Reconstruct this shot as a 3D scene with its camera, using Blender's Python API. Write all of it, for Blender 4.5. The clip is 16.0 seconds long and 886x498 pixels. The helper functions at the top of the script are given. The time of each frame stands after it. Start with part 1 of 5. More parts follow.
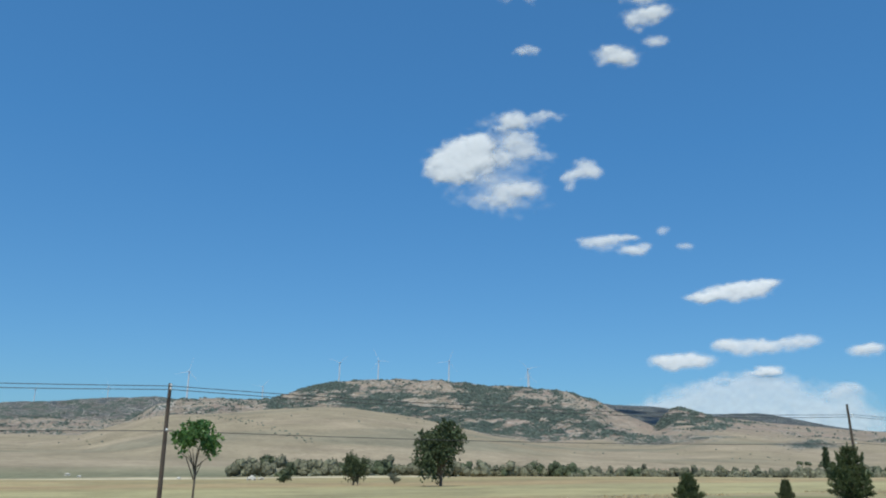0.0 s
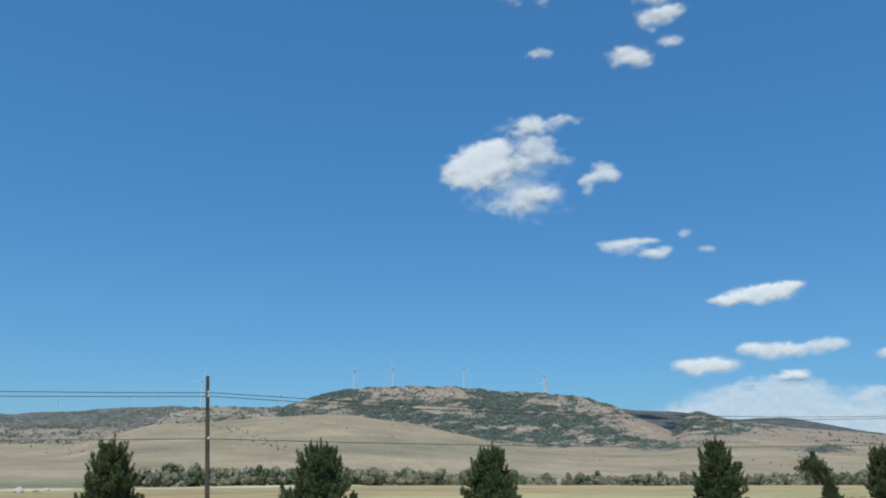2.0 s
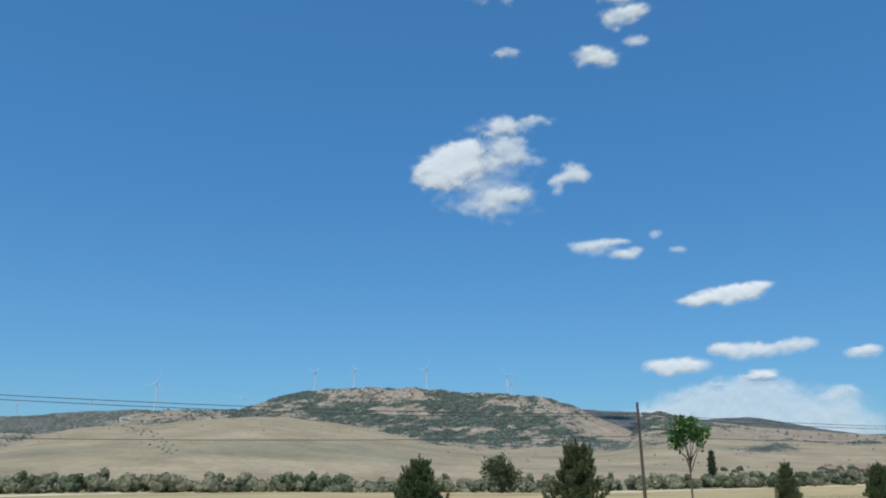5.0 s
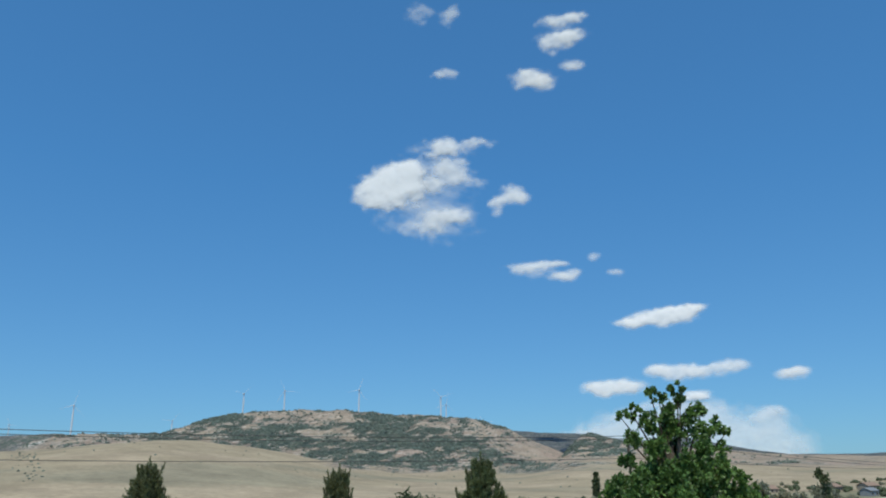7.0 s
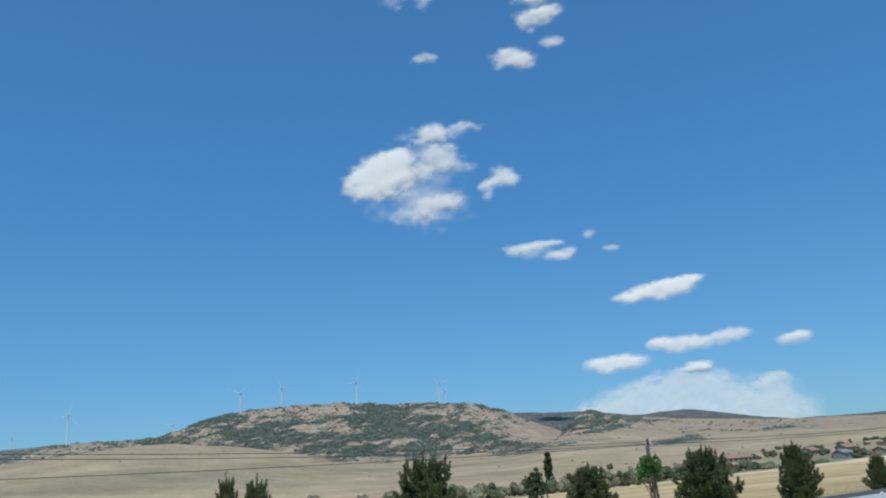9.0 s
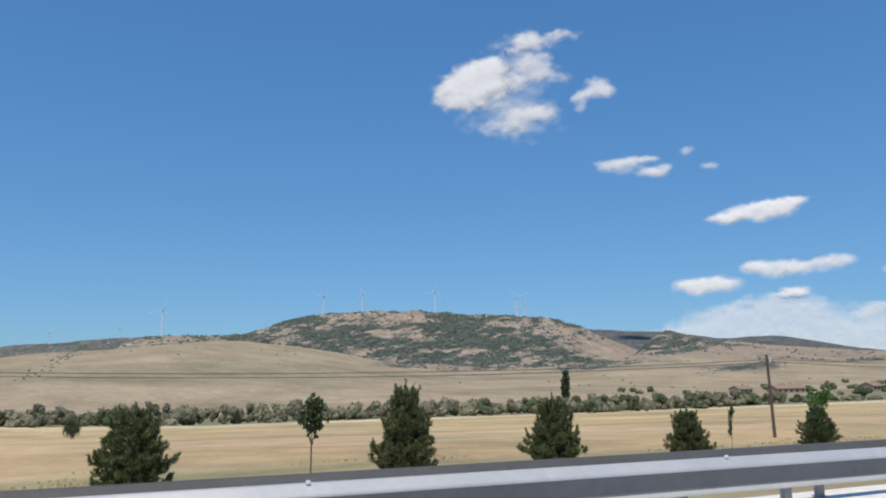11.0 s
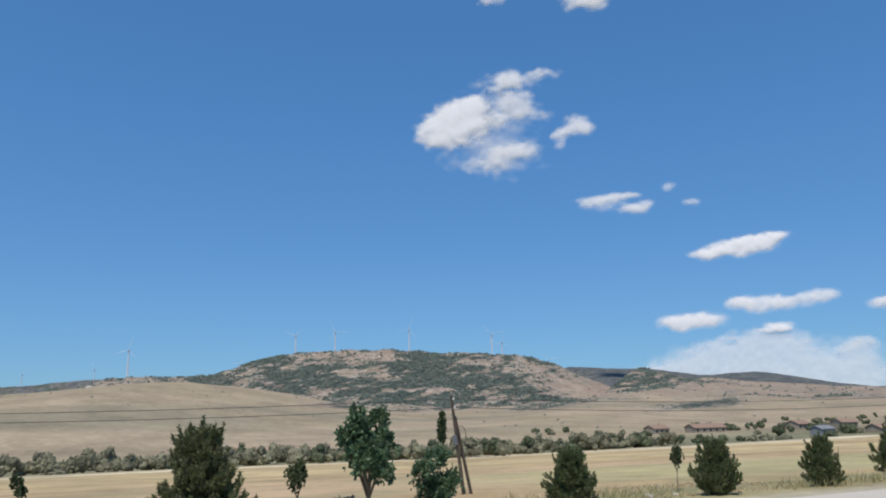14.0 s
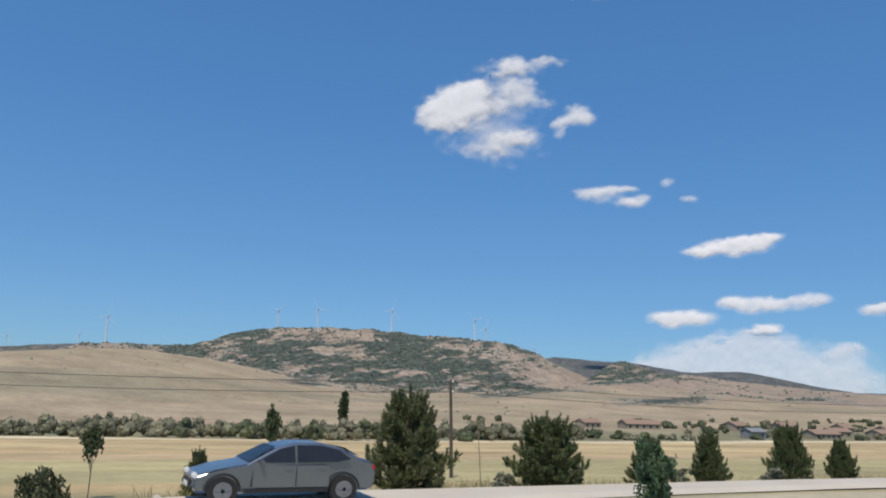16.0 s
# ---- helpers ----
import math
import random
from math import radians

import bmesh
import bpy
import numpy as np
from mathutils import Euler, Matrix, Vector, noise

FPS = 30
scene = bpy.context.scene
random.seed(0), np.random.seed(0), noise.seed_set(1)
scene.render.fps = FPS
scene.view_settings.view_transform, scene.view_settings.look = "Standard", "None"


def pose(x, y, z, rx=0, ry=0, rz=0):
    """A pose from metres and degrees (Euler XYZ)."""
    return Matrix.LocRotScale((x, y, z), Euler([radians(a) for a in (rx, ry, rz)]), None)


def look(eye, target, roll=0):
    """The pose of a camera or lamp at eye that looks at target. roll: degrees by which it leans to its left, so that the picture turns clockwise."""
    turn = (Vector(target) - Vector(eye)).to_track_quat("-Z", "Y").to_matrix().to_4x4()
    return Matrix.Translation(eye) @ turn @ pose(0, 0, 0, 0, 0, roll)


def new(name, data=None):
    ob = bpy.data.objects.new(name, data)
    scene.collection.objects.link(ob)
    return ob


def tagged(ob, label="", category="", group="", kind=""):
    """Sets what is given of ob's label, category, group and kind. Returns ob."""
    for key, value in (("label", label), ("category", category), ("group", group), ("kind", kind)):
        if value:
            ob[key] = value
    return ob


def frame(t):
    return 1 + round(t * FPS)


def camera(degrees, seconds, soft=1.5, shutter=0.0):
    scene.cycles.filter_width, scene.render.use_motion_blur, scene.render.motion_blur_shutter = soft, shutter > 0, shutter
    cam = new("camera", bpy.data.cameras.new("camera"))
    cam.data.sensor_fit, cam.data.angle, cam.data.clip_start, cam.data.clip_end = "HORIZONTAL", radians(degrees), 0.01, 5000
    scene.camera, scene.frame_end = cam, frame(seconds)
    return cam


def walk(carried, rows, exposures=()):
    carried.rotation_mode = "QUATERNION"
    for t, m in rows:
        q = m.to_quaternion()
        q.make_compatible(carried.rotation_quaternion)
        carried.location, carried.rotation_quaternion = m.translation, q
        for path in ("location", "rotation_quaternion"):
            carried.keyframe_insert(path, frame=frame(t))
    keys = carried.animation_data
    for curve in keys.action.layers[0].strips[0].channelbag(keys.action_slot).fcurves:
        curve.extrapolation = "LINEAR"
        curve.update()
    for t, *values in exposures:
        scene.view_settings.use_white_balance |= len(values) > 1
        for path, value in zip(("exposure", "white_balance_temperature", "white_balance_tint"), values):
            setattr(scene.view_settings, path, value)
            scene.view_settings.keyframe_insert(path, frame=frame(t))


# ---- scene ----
# ================= camera and its way: a car window, straight along +X at 18 m/s, eye 1.35 m over the road
SPEED, EYE = 18.0, 1.35
cam = camera(59.72, 16.0, 2.0)
# seconds, heading to the right of the square-on view, tilt up, lean
WAY = (
    (0.0, 27.96, 13.90, 0.99), (0.5, 26.82, 14.97, 0.47), (1.0, 26.48, 15.05, 0.02), (1.5, 26.83, 15.01, 0.20),
    (2.0, 26.09, 14.40, 0.57), (2.5, 26.96, 14.49, 0.58), (3.0, 26.66, 14.60, 0.64), (3.2, 26.97, 14.53, 0.61),
    (5.3, 27.96, 14.59, -0.09), (5.5, 29.75, 14.36, 0.00), (6.0, 30.46, 15.07, 1.15), (6.5, 32.92, 16.42, -0.18),
    (7.0, 31.80, 16.15, -0.38), (7.5, 30.73, 15.82, -0.69), (8.0, 29.53, 15.27, -0.77), (8.5, 30.05, 14.74, -1.03),
    (9.0, 31.78, 15.19, -4.03), (9.5, 22.11, 10.02, -3.09), (9.7, 26.45, 7.91, -1.46), (11.8, 23.54, 9.66, -0.04),
    (12.0, 25.12, 9.55, 0.05), (12.5, 25.69, 10.30, -0.88), (13.0, 25.70, 10.77, -1.24), (13.5, 24.74, 11.60, -1.10),
    (14.0, 25.13, 11.84, -1.03), (14.5, 24.67, 12.38, 0.19), (15.0, 26.24, 11.73, 1.27), (15.5, 26.33, 10.43, 1.50),
    (16.0, 25.17, 10.67, 2.14),
)


def heading(az, el):
    a, e = radians(az), radians(el)
    return Vector((math.sin(a) * math.cos(e), math.cos(a) * math.cos(e), math.sin(e)))


rows = []
for t, az, el, lean in WAY:
    eye = Vector((SPEED * t, 0.0, EYE))
    rows.append((t, look(eye, eye + heading(az, el), lean)))
walk(cam, rows, ((0.0, -0.02, 6190, 2), (9.2, -0.02, 6190, 2), (11.8, 0.08, 6850, 13), (12.4, 0.05, 6700, 12), (13.0, 0.0, 6500, 11), (15.0, 0.0, 6520, 11), (16.0, 0.02, 6720, 12)))

# ================= world and sun
SUN_WAY = Vector((-0.27, -0.32, 0.91)).normalized()
world = bpy.data.worlds.new("sky")
scene.world = world
world.use_nodes = True
wn = world.node_tree.nodes
sky = wn.new("ShaderNodeTexSky")
sky.sky_type = "NISHITA"
sky.sun_disc = False
sky.sun_elevation = math.asin(SUN_WAY.z)
sky.sun_rotation = math.atan2(SUN_WAY.x, SUN_WAY.y)
sky.altitude = 900.0
sky.air_density, sky.dust_density, sky.ozone_density = 1.0, 0.4, 2.2
# the dry, deep blue of a summer noon: the sky's own gradient, flattened and tinted
soft_sky = wn.new("ShaderNodeGamma")
soft_sky.inputs["Gamma"].default_value = 0.6
tint = wn.new("ShaderNodeMix")
tint.data_type, tint.blend_type = "RGBA", "MULTIPLY"
tint.inputs["Factor"].default_value = 1.0
# low down the dry haze takes some of the blue away
way_up, up_only, low_sky, hue = wn.new("ShaderNodeTexCoord"), wn.new("ShaderNodeSeparateXYZ"), wn.new("ShaderNodeMapRange"), wn.new("ShaderNodeMix")
hue.data_type = "RGBA"
hue.inputs["A"].default_value, hue.inputs["B"].default_value = (0.84, 1.46, 2.12, 1.0), (0.665, 1.47, 2.36, 1.0)
low_sky.inputs["From Min"].default_value, low_sky.inputs["From Max"].default_value = 0.0, 0.36
world.node_tree.links.new(way_up.outputs["Generated"], up_only.inputs[0])
world.node_tree.links.new(up_only.outputs["Z"], low_sky.inputs["Value"])
world.node_tree.links.new(low_sky.outputs[0], hue.inputs["Factor"])
world.node_tree.links.new(hue.outputs["Result"], tint.inputs["B"])
world.node_tree.links.new(sky.outputs[0], soft_sky.inputs["Color"])
world.node_tree.links.new(soft_sky.outputs[0], tint.inputs["A"])
world.node_tree.links.new(tint.outputs["Result"], wn["Background"].inputs[0])
wn["Background"].inputs[1].default_value = 0.10

sun_data = bpy.data.lights.new("sun", "SUN")
sun_data.energy, sun_data.angle, sun_data.color = 3.38, radians(0.5), (1.0, 0.905, 0.745)
sun = new("sun", sun_data)
sun.matrix_world = look(SUN_WAY * 100, (0, 0, 0))


# ================= materials
def shader(name):
    m = bpy.data.materials.new(name)
    m.use_nodes = True
    n = m.node_tree.nodes
    return m, n, m.node_tree.links, n["Principled BSDF"]


def paint(name, a, b=None, scale=4.0, rough=0.7, metal=0.0, bump=0.0, island=0.0, thin=0.0):
    """A surface whose colour wanders from a to b at two scales, with relief, and from piece to piece by island."""
    m, n, l, p = shader(name)
    b = b or tuple(0.8 * c for c in a)
    co = n.new("ShaderNodeTexCoord")
    big, fine = n.new("ShaderNodeTexNoise"), n.new("ShaderNodeTexNoise")
    for tex, s in ((big, scale), (fine, scale * 7.3)):
        tex.inputs["Scale"].default_value = s
        tex.inputs["Detail"].default_value = 4.0
        l.new(co.outputs["Object"], tex.inputs["Vector"])
    both = n.new("ShaderNodeMath")
    both.operation = "MULTIPLY_ADD"
    l.new(fine.outputs["Fac"], both.inputs[0])
    both.inputs[1].default_value = 0.5
    l.new(big.outputs["Fac"], both.inputs[2])
    ramp = n.new("ShaderNodeMapRange")
    ramp.inputs["From Min"].default_value, ramp.inputs["From Max"].default_value = 0.45, 1.05
    l.new(both.outputs[0], ramp.inputs["Value"])
    mix = n.new("ShaderNodeMix")
    mix.data_type = "RGBA"
    mix.inputs["A"].default_value, mix.inputs["B"].default_value = (*a, 1), (*b, 1)
    l.new(ramp.outputs[0], mix.inputs["Factor"])
    colour = mix.outputs["Result"]
    if island:
        geo = n.new("ShaderNodeNewGeometry")
        hsv = n.new("ShaderNodeHueSaturation")
        spread = n.new("ShaderNodeMapRange")
        spread.inputs["To Min"].default_value, spread.inputs["To Max"].default_value = 1 - island, 1 + island
        l.new(geo.outputs["Random Per Island"], spread.inputs["Value"])
        l.new(spread.outputs[0], hsv.inputs["Value"])
        l.new(colour, hsv.inputs["Color"])
        colour = hsv.outputs["Color"]
    l.new(colour, p.inputs["Base Color"])
    p.inputs["Roughness"].default_value, p.inputs["Metallic"].default_value = rough, metal
    if bump:
        rel = n.new("ShaderNodeBump")
        rel.inputs["Strength"].default_value = bump
        rel.inputs["Distance"].default_value = 0.05
        l.new(fine.outputs["Fac"], rel.inputs["Height"])
        l.new(rel.outputs[0], p.inputs["Normal"])
    if thin:
        tr = n.new("ShaderNodeBsdfTranslucent")
        l.new(colour, tr.inputs["Color"])
        add = n.new("ShaderNodeMixShader")
        add.inputs[0].default_value = thin
        l.new(p.outputs[0], add.inputs[1])
        l.new(tr.outputs[0], add.inputs[2])
        l.new(add.outputs[0], n["Material Output"].inputs["Surface"])
    return m


PINE = paint("pine needles", (0.112, 0.152, 0.064), (0.20, 0.232, 0.102), 1.5, 0.6, island=0.45, thin=0.35)
PINE_DRY = paint("pine needles, dusty", (0.125, 0.152, 0.067), (0.215, 0.23, 0.106), 1.5, 0.6, island=0.45, thin=0.35)
SHOOT = paint("new pine shoots", (0.14, 0.165, 0.07), (0.22, 0.185, 0.10), 1.5, 0.7, island=0.4, thin=0.25)
LEAF_COOL = paint("blue-green leaves", (0.075, 0.135, 0.065), (0.15, 0.235, 0.12), 1.2, 0.5, island=0.4, thin=0.35)
LEAF = paint("broad leaves", (0.10, 0.20, 0.06), (0.24, 0.38, 0.12), 1.2, 0.5, island=0.4, thin=0.5)
LEAF_WALNUT = paint("walnut leaves", (0.045, 0.11, 0.028), (0.23, 0.36, 0.09), 1.6, 0.45, island=0.5, thin=0.3)
LEAF_DARK = paint("dark oak leaves", (0.07, 0.10, 0.045), (0.12, 0.15, 0.065), 1.2, 0.6, island=0.4, thin=0.2)
LEAF_TWIG = paint("sparse olive leaves", (0.075, 0.095, 0.045), (0.175, 0.18, 0.09), 1.2, 0.7, island=0.5, thin=0.2)
LEAF_GREY = paint("silver grey willow leaves", (0.22, 0.235, 0.165), (0.33, 0.335, 0.24), 0.4, 0.7, island=0.35, thin=0.2)
WILLOW = paint("willow foliage", (0.105, 0.112, 0.066), (0.265, 0.25, 0.165), 0.55, 0.85, bump=0.4, island=0.3)
STREAM_OAK = paint("dark bush foliage", (0.045, 0.062, 0.032), (0.125, 0.145, 0.072), 0.55, 0.8, bump=0.4, island=0.3)
BARK = paint("bark", (0.11, 0.085, 0.06), (0.20, 0.16, 0.12), 6.0, 0.9, bump=0.6)
POLE_WOOD = paint("weathered tarred pole wood", (0.075, 0.055, 0.042), (0.14, 0.11, 0.085), 3.0, 0.9, bump=0.5)
DEAD_STEM = paint("dead weed stem", (0.16, 0.125, 0.085), (0.27, 0.22, 0.15), 5.0, 0.9)
WIRE = paint("dark cable", (0.04, 0.04, 0.04), (0.06, 0.06, 0.06), 2.0, 0.6)
ZINC = paint("galvanised steel", (0.62, 0.62, 0.62), (0.50, 0.51, 0.52), 2.0, 0.5, 0.35, bump=0.05)
# darker copy of the zinc; the shade of the rail's trough is in its colour
SHADED_STEEL = paint("galvanised steel with painted shade", (0.115, 0.12, 0.135), (0.17, 0.175, 0.19), 1.5, 0.65, 0.2)
DULL_STEEL = paint("dark rail steel", (0.075, 0.078, 0.08), (0.11, 0.11, 0.11), 2.0, 0.7, 0.2)
POST_STEEL = paint("grey post steel", (0.30, 0.31, 0.32), (0.22, 0.23, 0.24), 3.0, 0.5, 0.6)
WHITE = paint("white enamel", (0.80, 0.80, 0.80), (0.74, 0.74, 0.73), 2.0, 0.45)
RED = paint("red sign film", (0.62, 0.03, 0.04), (0.52, 0.03, 0.04), 3.0, 0.45)
BLACK = paint("black sign film", (0.02, 0.02, 0.022), (0.03, 0.03, 0.03), 3.0, 0.5)
TURBINE = paint("white turbine paint", (0.80, 0.81, 0.82), (0.74, 0.75, 0.76), 0.05, 0.5)
ASPHALT = paint("asphalt", (0.050, 0.050, 0.052), (0.075, 0.073, 0.07), 0.8, 0.85, bump=0.3)
PALE_ROAD = paint("old pale chip-sealed road", (0.60, 0.55, 0.465), (0.50, 0.455, 0.385), 0.35, 0.9, bump=0.3)
WEEDS = paint("tall yellow-green weeds", (0.45, 0.40, 0.20), (0.33, 0.32, 0.15), 0.6, 0.8, island=0.35, thin=0.3)
STONE = paint("pale limestone", (0.62, 0.58, 0.51), (0.48, 0.44, 0.38), 3.0, 0.9, bump=0.5)
STRAW = paint("dry grass blades", (0.62, 0.495, 0.30), (0.54, 0.43, 0.26), 0.6, 0.8, island=0.35, thin=0.25)
SCRUB = paint("hill scrub", (0.082, 0.112, 0.092), (0.145, 0.168, 0.135), 0.02, 0.9, island=0.4)
ROOF_TILE = paint("red clay roof tiles", (0.34, 0.225, 0.165), (0.27, 0.19, 0.14), 0.8, 0.85, bump=0.3)
PLASTER = paint("lime plaster", (0.38, 0.325, 0.255), (0.30, 0.26, 0.20), 0.5, 0.9, bump=0.1)
GLASS_DARK = paint("dark window glass", (0.02, 0.022, 0.025), (0.03, 0.03, 0.035), 2.0, 0.08)
RUBBER = paint("tyre rubber", (0.02, 0.02, 0.02), (0.03, 0.03, 0.03), 4.0, 0.85)
CAR_PAINT = paint("silver blue car paint", (0.23, 0.26, 0.295), (0.21, 0.24, 0.275), 1.0, 0.22, 0.7)
BLUE_SHEET = paint("blue grey sheet metal", (0.275, 0.285, 0.295), (0.215, 0.225, 0.235), 0.5, 0.6)


# ================= building blocks
def to_mesh(name, verts, faces, mat, smooth=False):
    me = bpy.data.meshes.new(name)
    me.from_pydata([tuple(v) for v in verts], [], [tuple(int(i) for i in f) for f in faces])
    me.materials.append(mat)
    if smooth:
        me.polygons.foreach_set("use_smooth", [True] * len(me.polygons))
    me.update()
    return me


def part(name, data, parent, label="", mat=None):
    """One mesh object under a thing or a part; data is a mesh or a bmesh."""
    if isinstance(data, bmesh.types.BMesh):
        me = bpy.data.meshes.new(name)
        data.to_mesh(me)
        data.free()
        me.materials.append(mat)
        data = me
    ob = new(name, data)
    ob.parent = parent
    return tagged(ob, label)


def thing(name, label, category, group="", kind="", at=None):
    ob = new(name)
    ob.empty_display_size = 0.2
    if at is not None:
        ob.matrix_basis = at
    return tagged(ob, label, category, group, kind)


def box(bm, size, at, turn=None, bevel=0.0):
    m = Matrix.Translation(at) @ (turn or Matrix.Identity(4)) @ Matrix.Diagonal((*size, 1))
    made = bmesh.ops.create_cube(bm, size=1.0, matrix=m)
    if bevel:
        edges = list({e for v in made["verts"] for e in v.link_edges})
        bmesh.ops.bevel(bm, geom=edges, offset=bevel, segments=2, affect="EDGES")


def tube(bm, a, b, r0, r1, sides=8):
    a, b = Vector(a), Vector(b)
    d = b - a
    m = Matrix.Translation((a + b) / 2) @ d.to_track_quat("Z", "Y").to_matrix().to_4x4()
    bmesh.ops.create_cone(bm, cap_ends=True, segments=sides, radius1=r0, radius2=r1, depth=d.length, matrix=m)


# ================= the lie of the land
def lattice(seed):
    return np.random.RandomState(seed).rand(256, 256)


LAT = lattice(7)


def value_noise(x, y):
    xi, yi = np.floor(x).astype(int), np.floor(y).astype(int)
    u, v = x - xi, y - yi
    u, v = u * u * (3 - 2 * u), v * v * (3 - 2 * v)
    g = lambda i, j: LAT[i & 255, j & 255]
    return (g(xi, yi) * (1 - u) + g(xi + 1, yi) * u) * (1 - v) + (g(xi, yi + 1) * (1 - u) + g(xi + 1, yi + 1) * u) * v


def fbm(x, y, octaves=4):
    s, a, t = 0.0, 0.5, 0.0
    for k in range(octaves):
        s = s + a * value_noise(x * 2 ** k + 17.3 * k, y * 2 ** k + 5.1 * k)
        t += a
        a *= 0.5
    return s / t


def ease(a, b, x):
    t = np.clip((x - a) / (b - a), 0, 1)
    return t * t * (3 - 2 * t)


# ridges, seen from the start of the road: heading of a crest point and its height in degrees above the eye
HUB = 27.0
RIDGES = {
    # name: (range of the crest, width of the front slope, width behind, ((heading, degrees), ...))
    "foothill": (1000.0, 700.0, 450.0, ((-12, -1.1), (-2.3, -0.62), (1.5, -0.25), (4.2, 0.62), (6.2, 1.2), (7.8, 1.39), (10.5, 1.52), (13.4, 1.84), (17.5, 2.14), (20, 2.1),
                                       (23.3, 1.76), (25.8, 1.38), (28.3, 0.87), (30.7, 0.41), (33.1, 0.0), (37, -0.35), (70, -0.6))),
    "saddle": (1850.0, 750.0, 500.0, ((-12, -0.8), (2, -0.3), (4.4, 0.3), (6.2, 1.3), (7.4, 2.05), (9, 2.58), (12.5, 2.6), (14.9, 2.7), (20, 2.5), (30, 1.0), (70, 0.0))),
    "summit": (2010.0, 850.0, 700.0, ((11, 1.0), (14.6, 2.5), (15.9, 2.98), (17.0, 3.4), (17.6, 3.66), (19.2, 3.98), (20.9, 4.34), (22.9, 4.23), (24.9, 4.23), (26.9, 4.36),
                                     (28.9, 4.33), (30.9, 4.02), (32.9, 3.96), (34.8, 3.77), (36.7, 3.56), (37.6, 3.36), (38.6, 3.02), (39.7, 2.42), (41.2, 1.8), (42.65, 1.2), (46, 0.5), (70, 0.2))),
    "knob": (2000.0, 800.0, 400.0, ((40.5, -0.3), (42.3, 0.95), (43.0, 1.78), (43.6, 2.35), (44.25, 2.68), (45.2, 2.42), (46.0, 2.16), (46.9, 1.85), (48.3, 1.15), (50.5, 0.3), (60, -0.3))),
    "right_slope": (2450.0, 1950.0, 500.0, ((32, 0.5), (38, 0.9), (42, 1.0), (44, 1.5), (45.6, 1.85), (47.5, 1.80), (50.2, 1.45), (52.5, 1.25), (55, 1.06),
                                            (57, 0.97), (61, 0.8), (75, 0.6))),
    "far_ridge": (3130.0, 650.0, 900.0, ((33, 1.8), (37.6, 2.9), (39.2, 2.80), (40.1, 2.67), (42, 2.60), (43.6, 2.52), (45.0, 2.25), (47.0, 2.02), (48.0, 2.12), (48.8, 2.16),
                                         (49.6, 2.17), (50.3, 2.06), (51.2, 1.88), (52.7, 1.58), (54.4, 1.26), (55.3, 1.15), (57, 0.85), (61, 0.6), (75, 0.4))),
    "far_forest": (3000.0, 900.0, 900.0, ((-40, 0.9), (-12, 1.5), (-2.4, 1.82), (-0.5, 1.94), (2.4, 2.28), (5.1, 2.51), (7.7, 2.64), (9.5, 2.5), (13, 1.8), (20, 1.0))),
}


def plain(x, y):
    """Road verge, the slope down to the side road, the fields that fall towards the stream."""
    late = ease(110, 235, x)
    field = EYE + (-1.0 - 0.75 * late) + (-0.0455 - 0.0115 * late) * np.minimum(y, 222) + 2.0 * ease(380, 700, x) * ease(60, 200, y)
    bank = np.interp(y, (-60, -12, 4.2, 7, 9, 12.6, 20), (-0.6, -0.06, -0.06, -0.13, -0.6, -1.24, -1.33))
    early_bank = np.interp(y, (-60, -12, 4.2, 9, 13, 20), (-0.6, -0.06, -0.06, -0.15, -0.42, -0.57))
    near = early_bank + (bank - early_bank) * late
    w = ease(17, 24, y)
    z = near * (1 - w) + field * w
    z = z - 1.2 * ease(228, 250, y) * (1 - ease(262, 300, y))
    return z + 0.10 * (fbm(x * 0.35, y * 0.35, 3) - 0.5) * ease(5, 30, y) + 0.5 * (fbm(x * 0.03, y * 0.03, 3) - 0.5) * ease(25, 120, y)


def ridge(name, r, az):
    crest, front, behind, points = RIDGES[name]
    top = EYE + crest * np.tan(np.radians(np.interp(az, [p[0] for p in points], [p[1] for p in points])))
    foot = -14.0
    up = np.clip((r - (crest - front)) / front, 0, 1)
    up = 0.45 * up + 0.55 * up * up * (3 - 2 * up)
    down = 1 - 0.75 * ease(0, behind, r - crest)
    return foot + (top - foot) * up * down


def land(x, y, rough=True):
    x, y = np.asarray(x, float), np.asarray(y, float)
    r, az = np.hypot(x - HUB, y), np.degrees(np.arctan2(x - HUB, y))
    z = plain(x, y)
    hills = np.full_like(z, -99.0)
    for name in RIDGES:
        hills = np.maximum(hills, ridge(name, r, az))
    if rough:
        grow = ease(300, 1100, r)
        hills = hills + grow * (9.0 * (fbm(x * 0.008, y * 0.008, 5) - 0.5)) * ease(0, 60, hills + 10)
        # spurs and gullies that run down the slope, rocky steps on them
        rocky = ease(1200, 1600, r) * (1 - 0.75 * ease(38, 43, az) + 0.5 * ease(42.4, 43, az) * (1 - ease(46, 48, az)))
        hills = hills + 15.0 * rocky * (np.abs(fbm(az * 0.42 + 9, r * 0.0022, 4) - 0.5) - 0.31)
        hills = hills + 9.0 * rocky * (np.abs(fbm(x * 0.02 + 9, y * 0.02, 4) - 0.5) - 0.12)
    far = ease(300, 420, y) * ease(280, 420, r)
    return z * (1 - far) + np.maximum(hills, z) * far


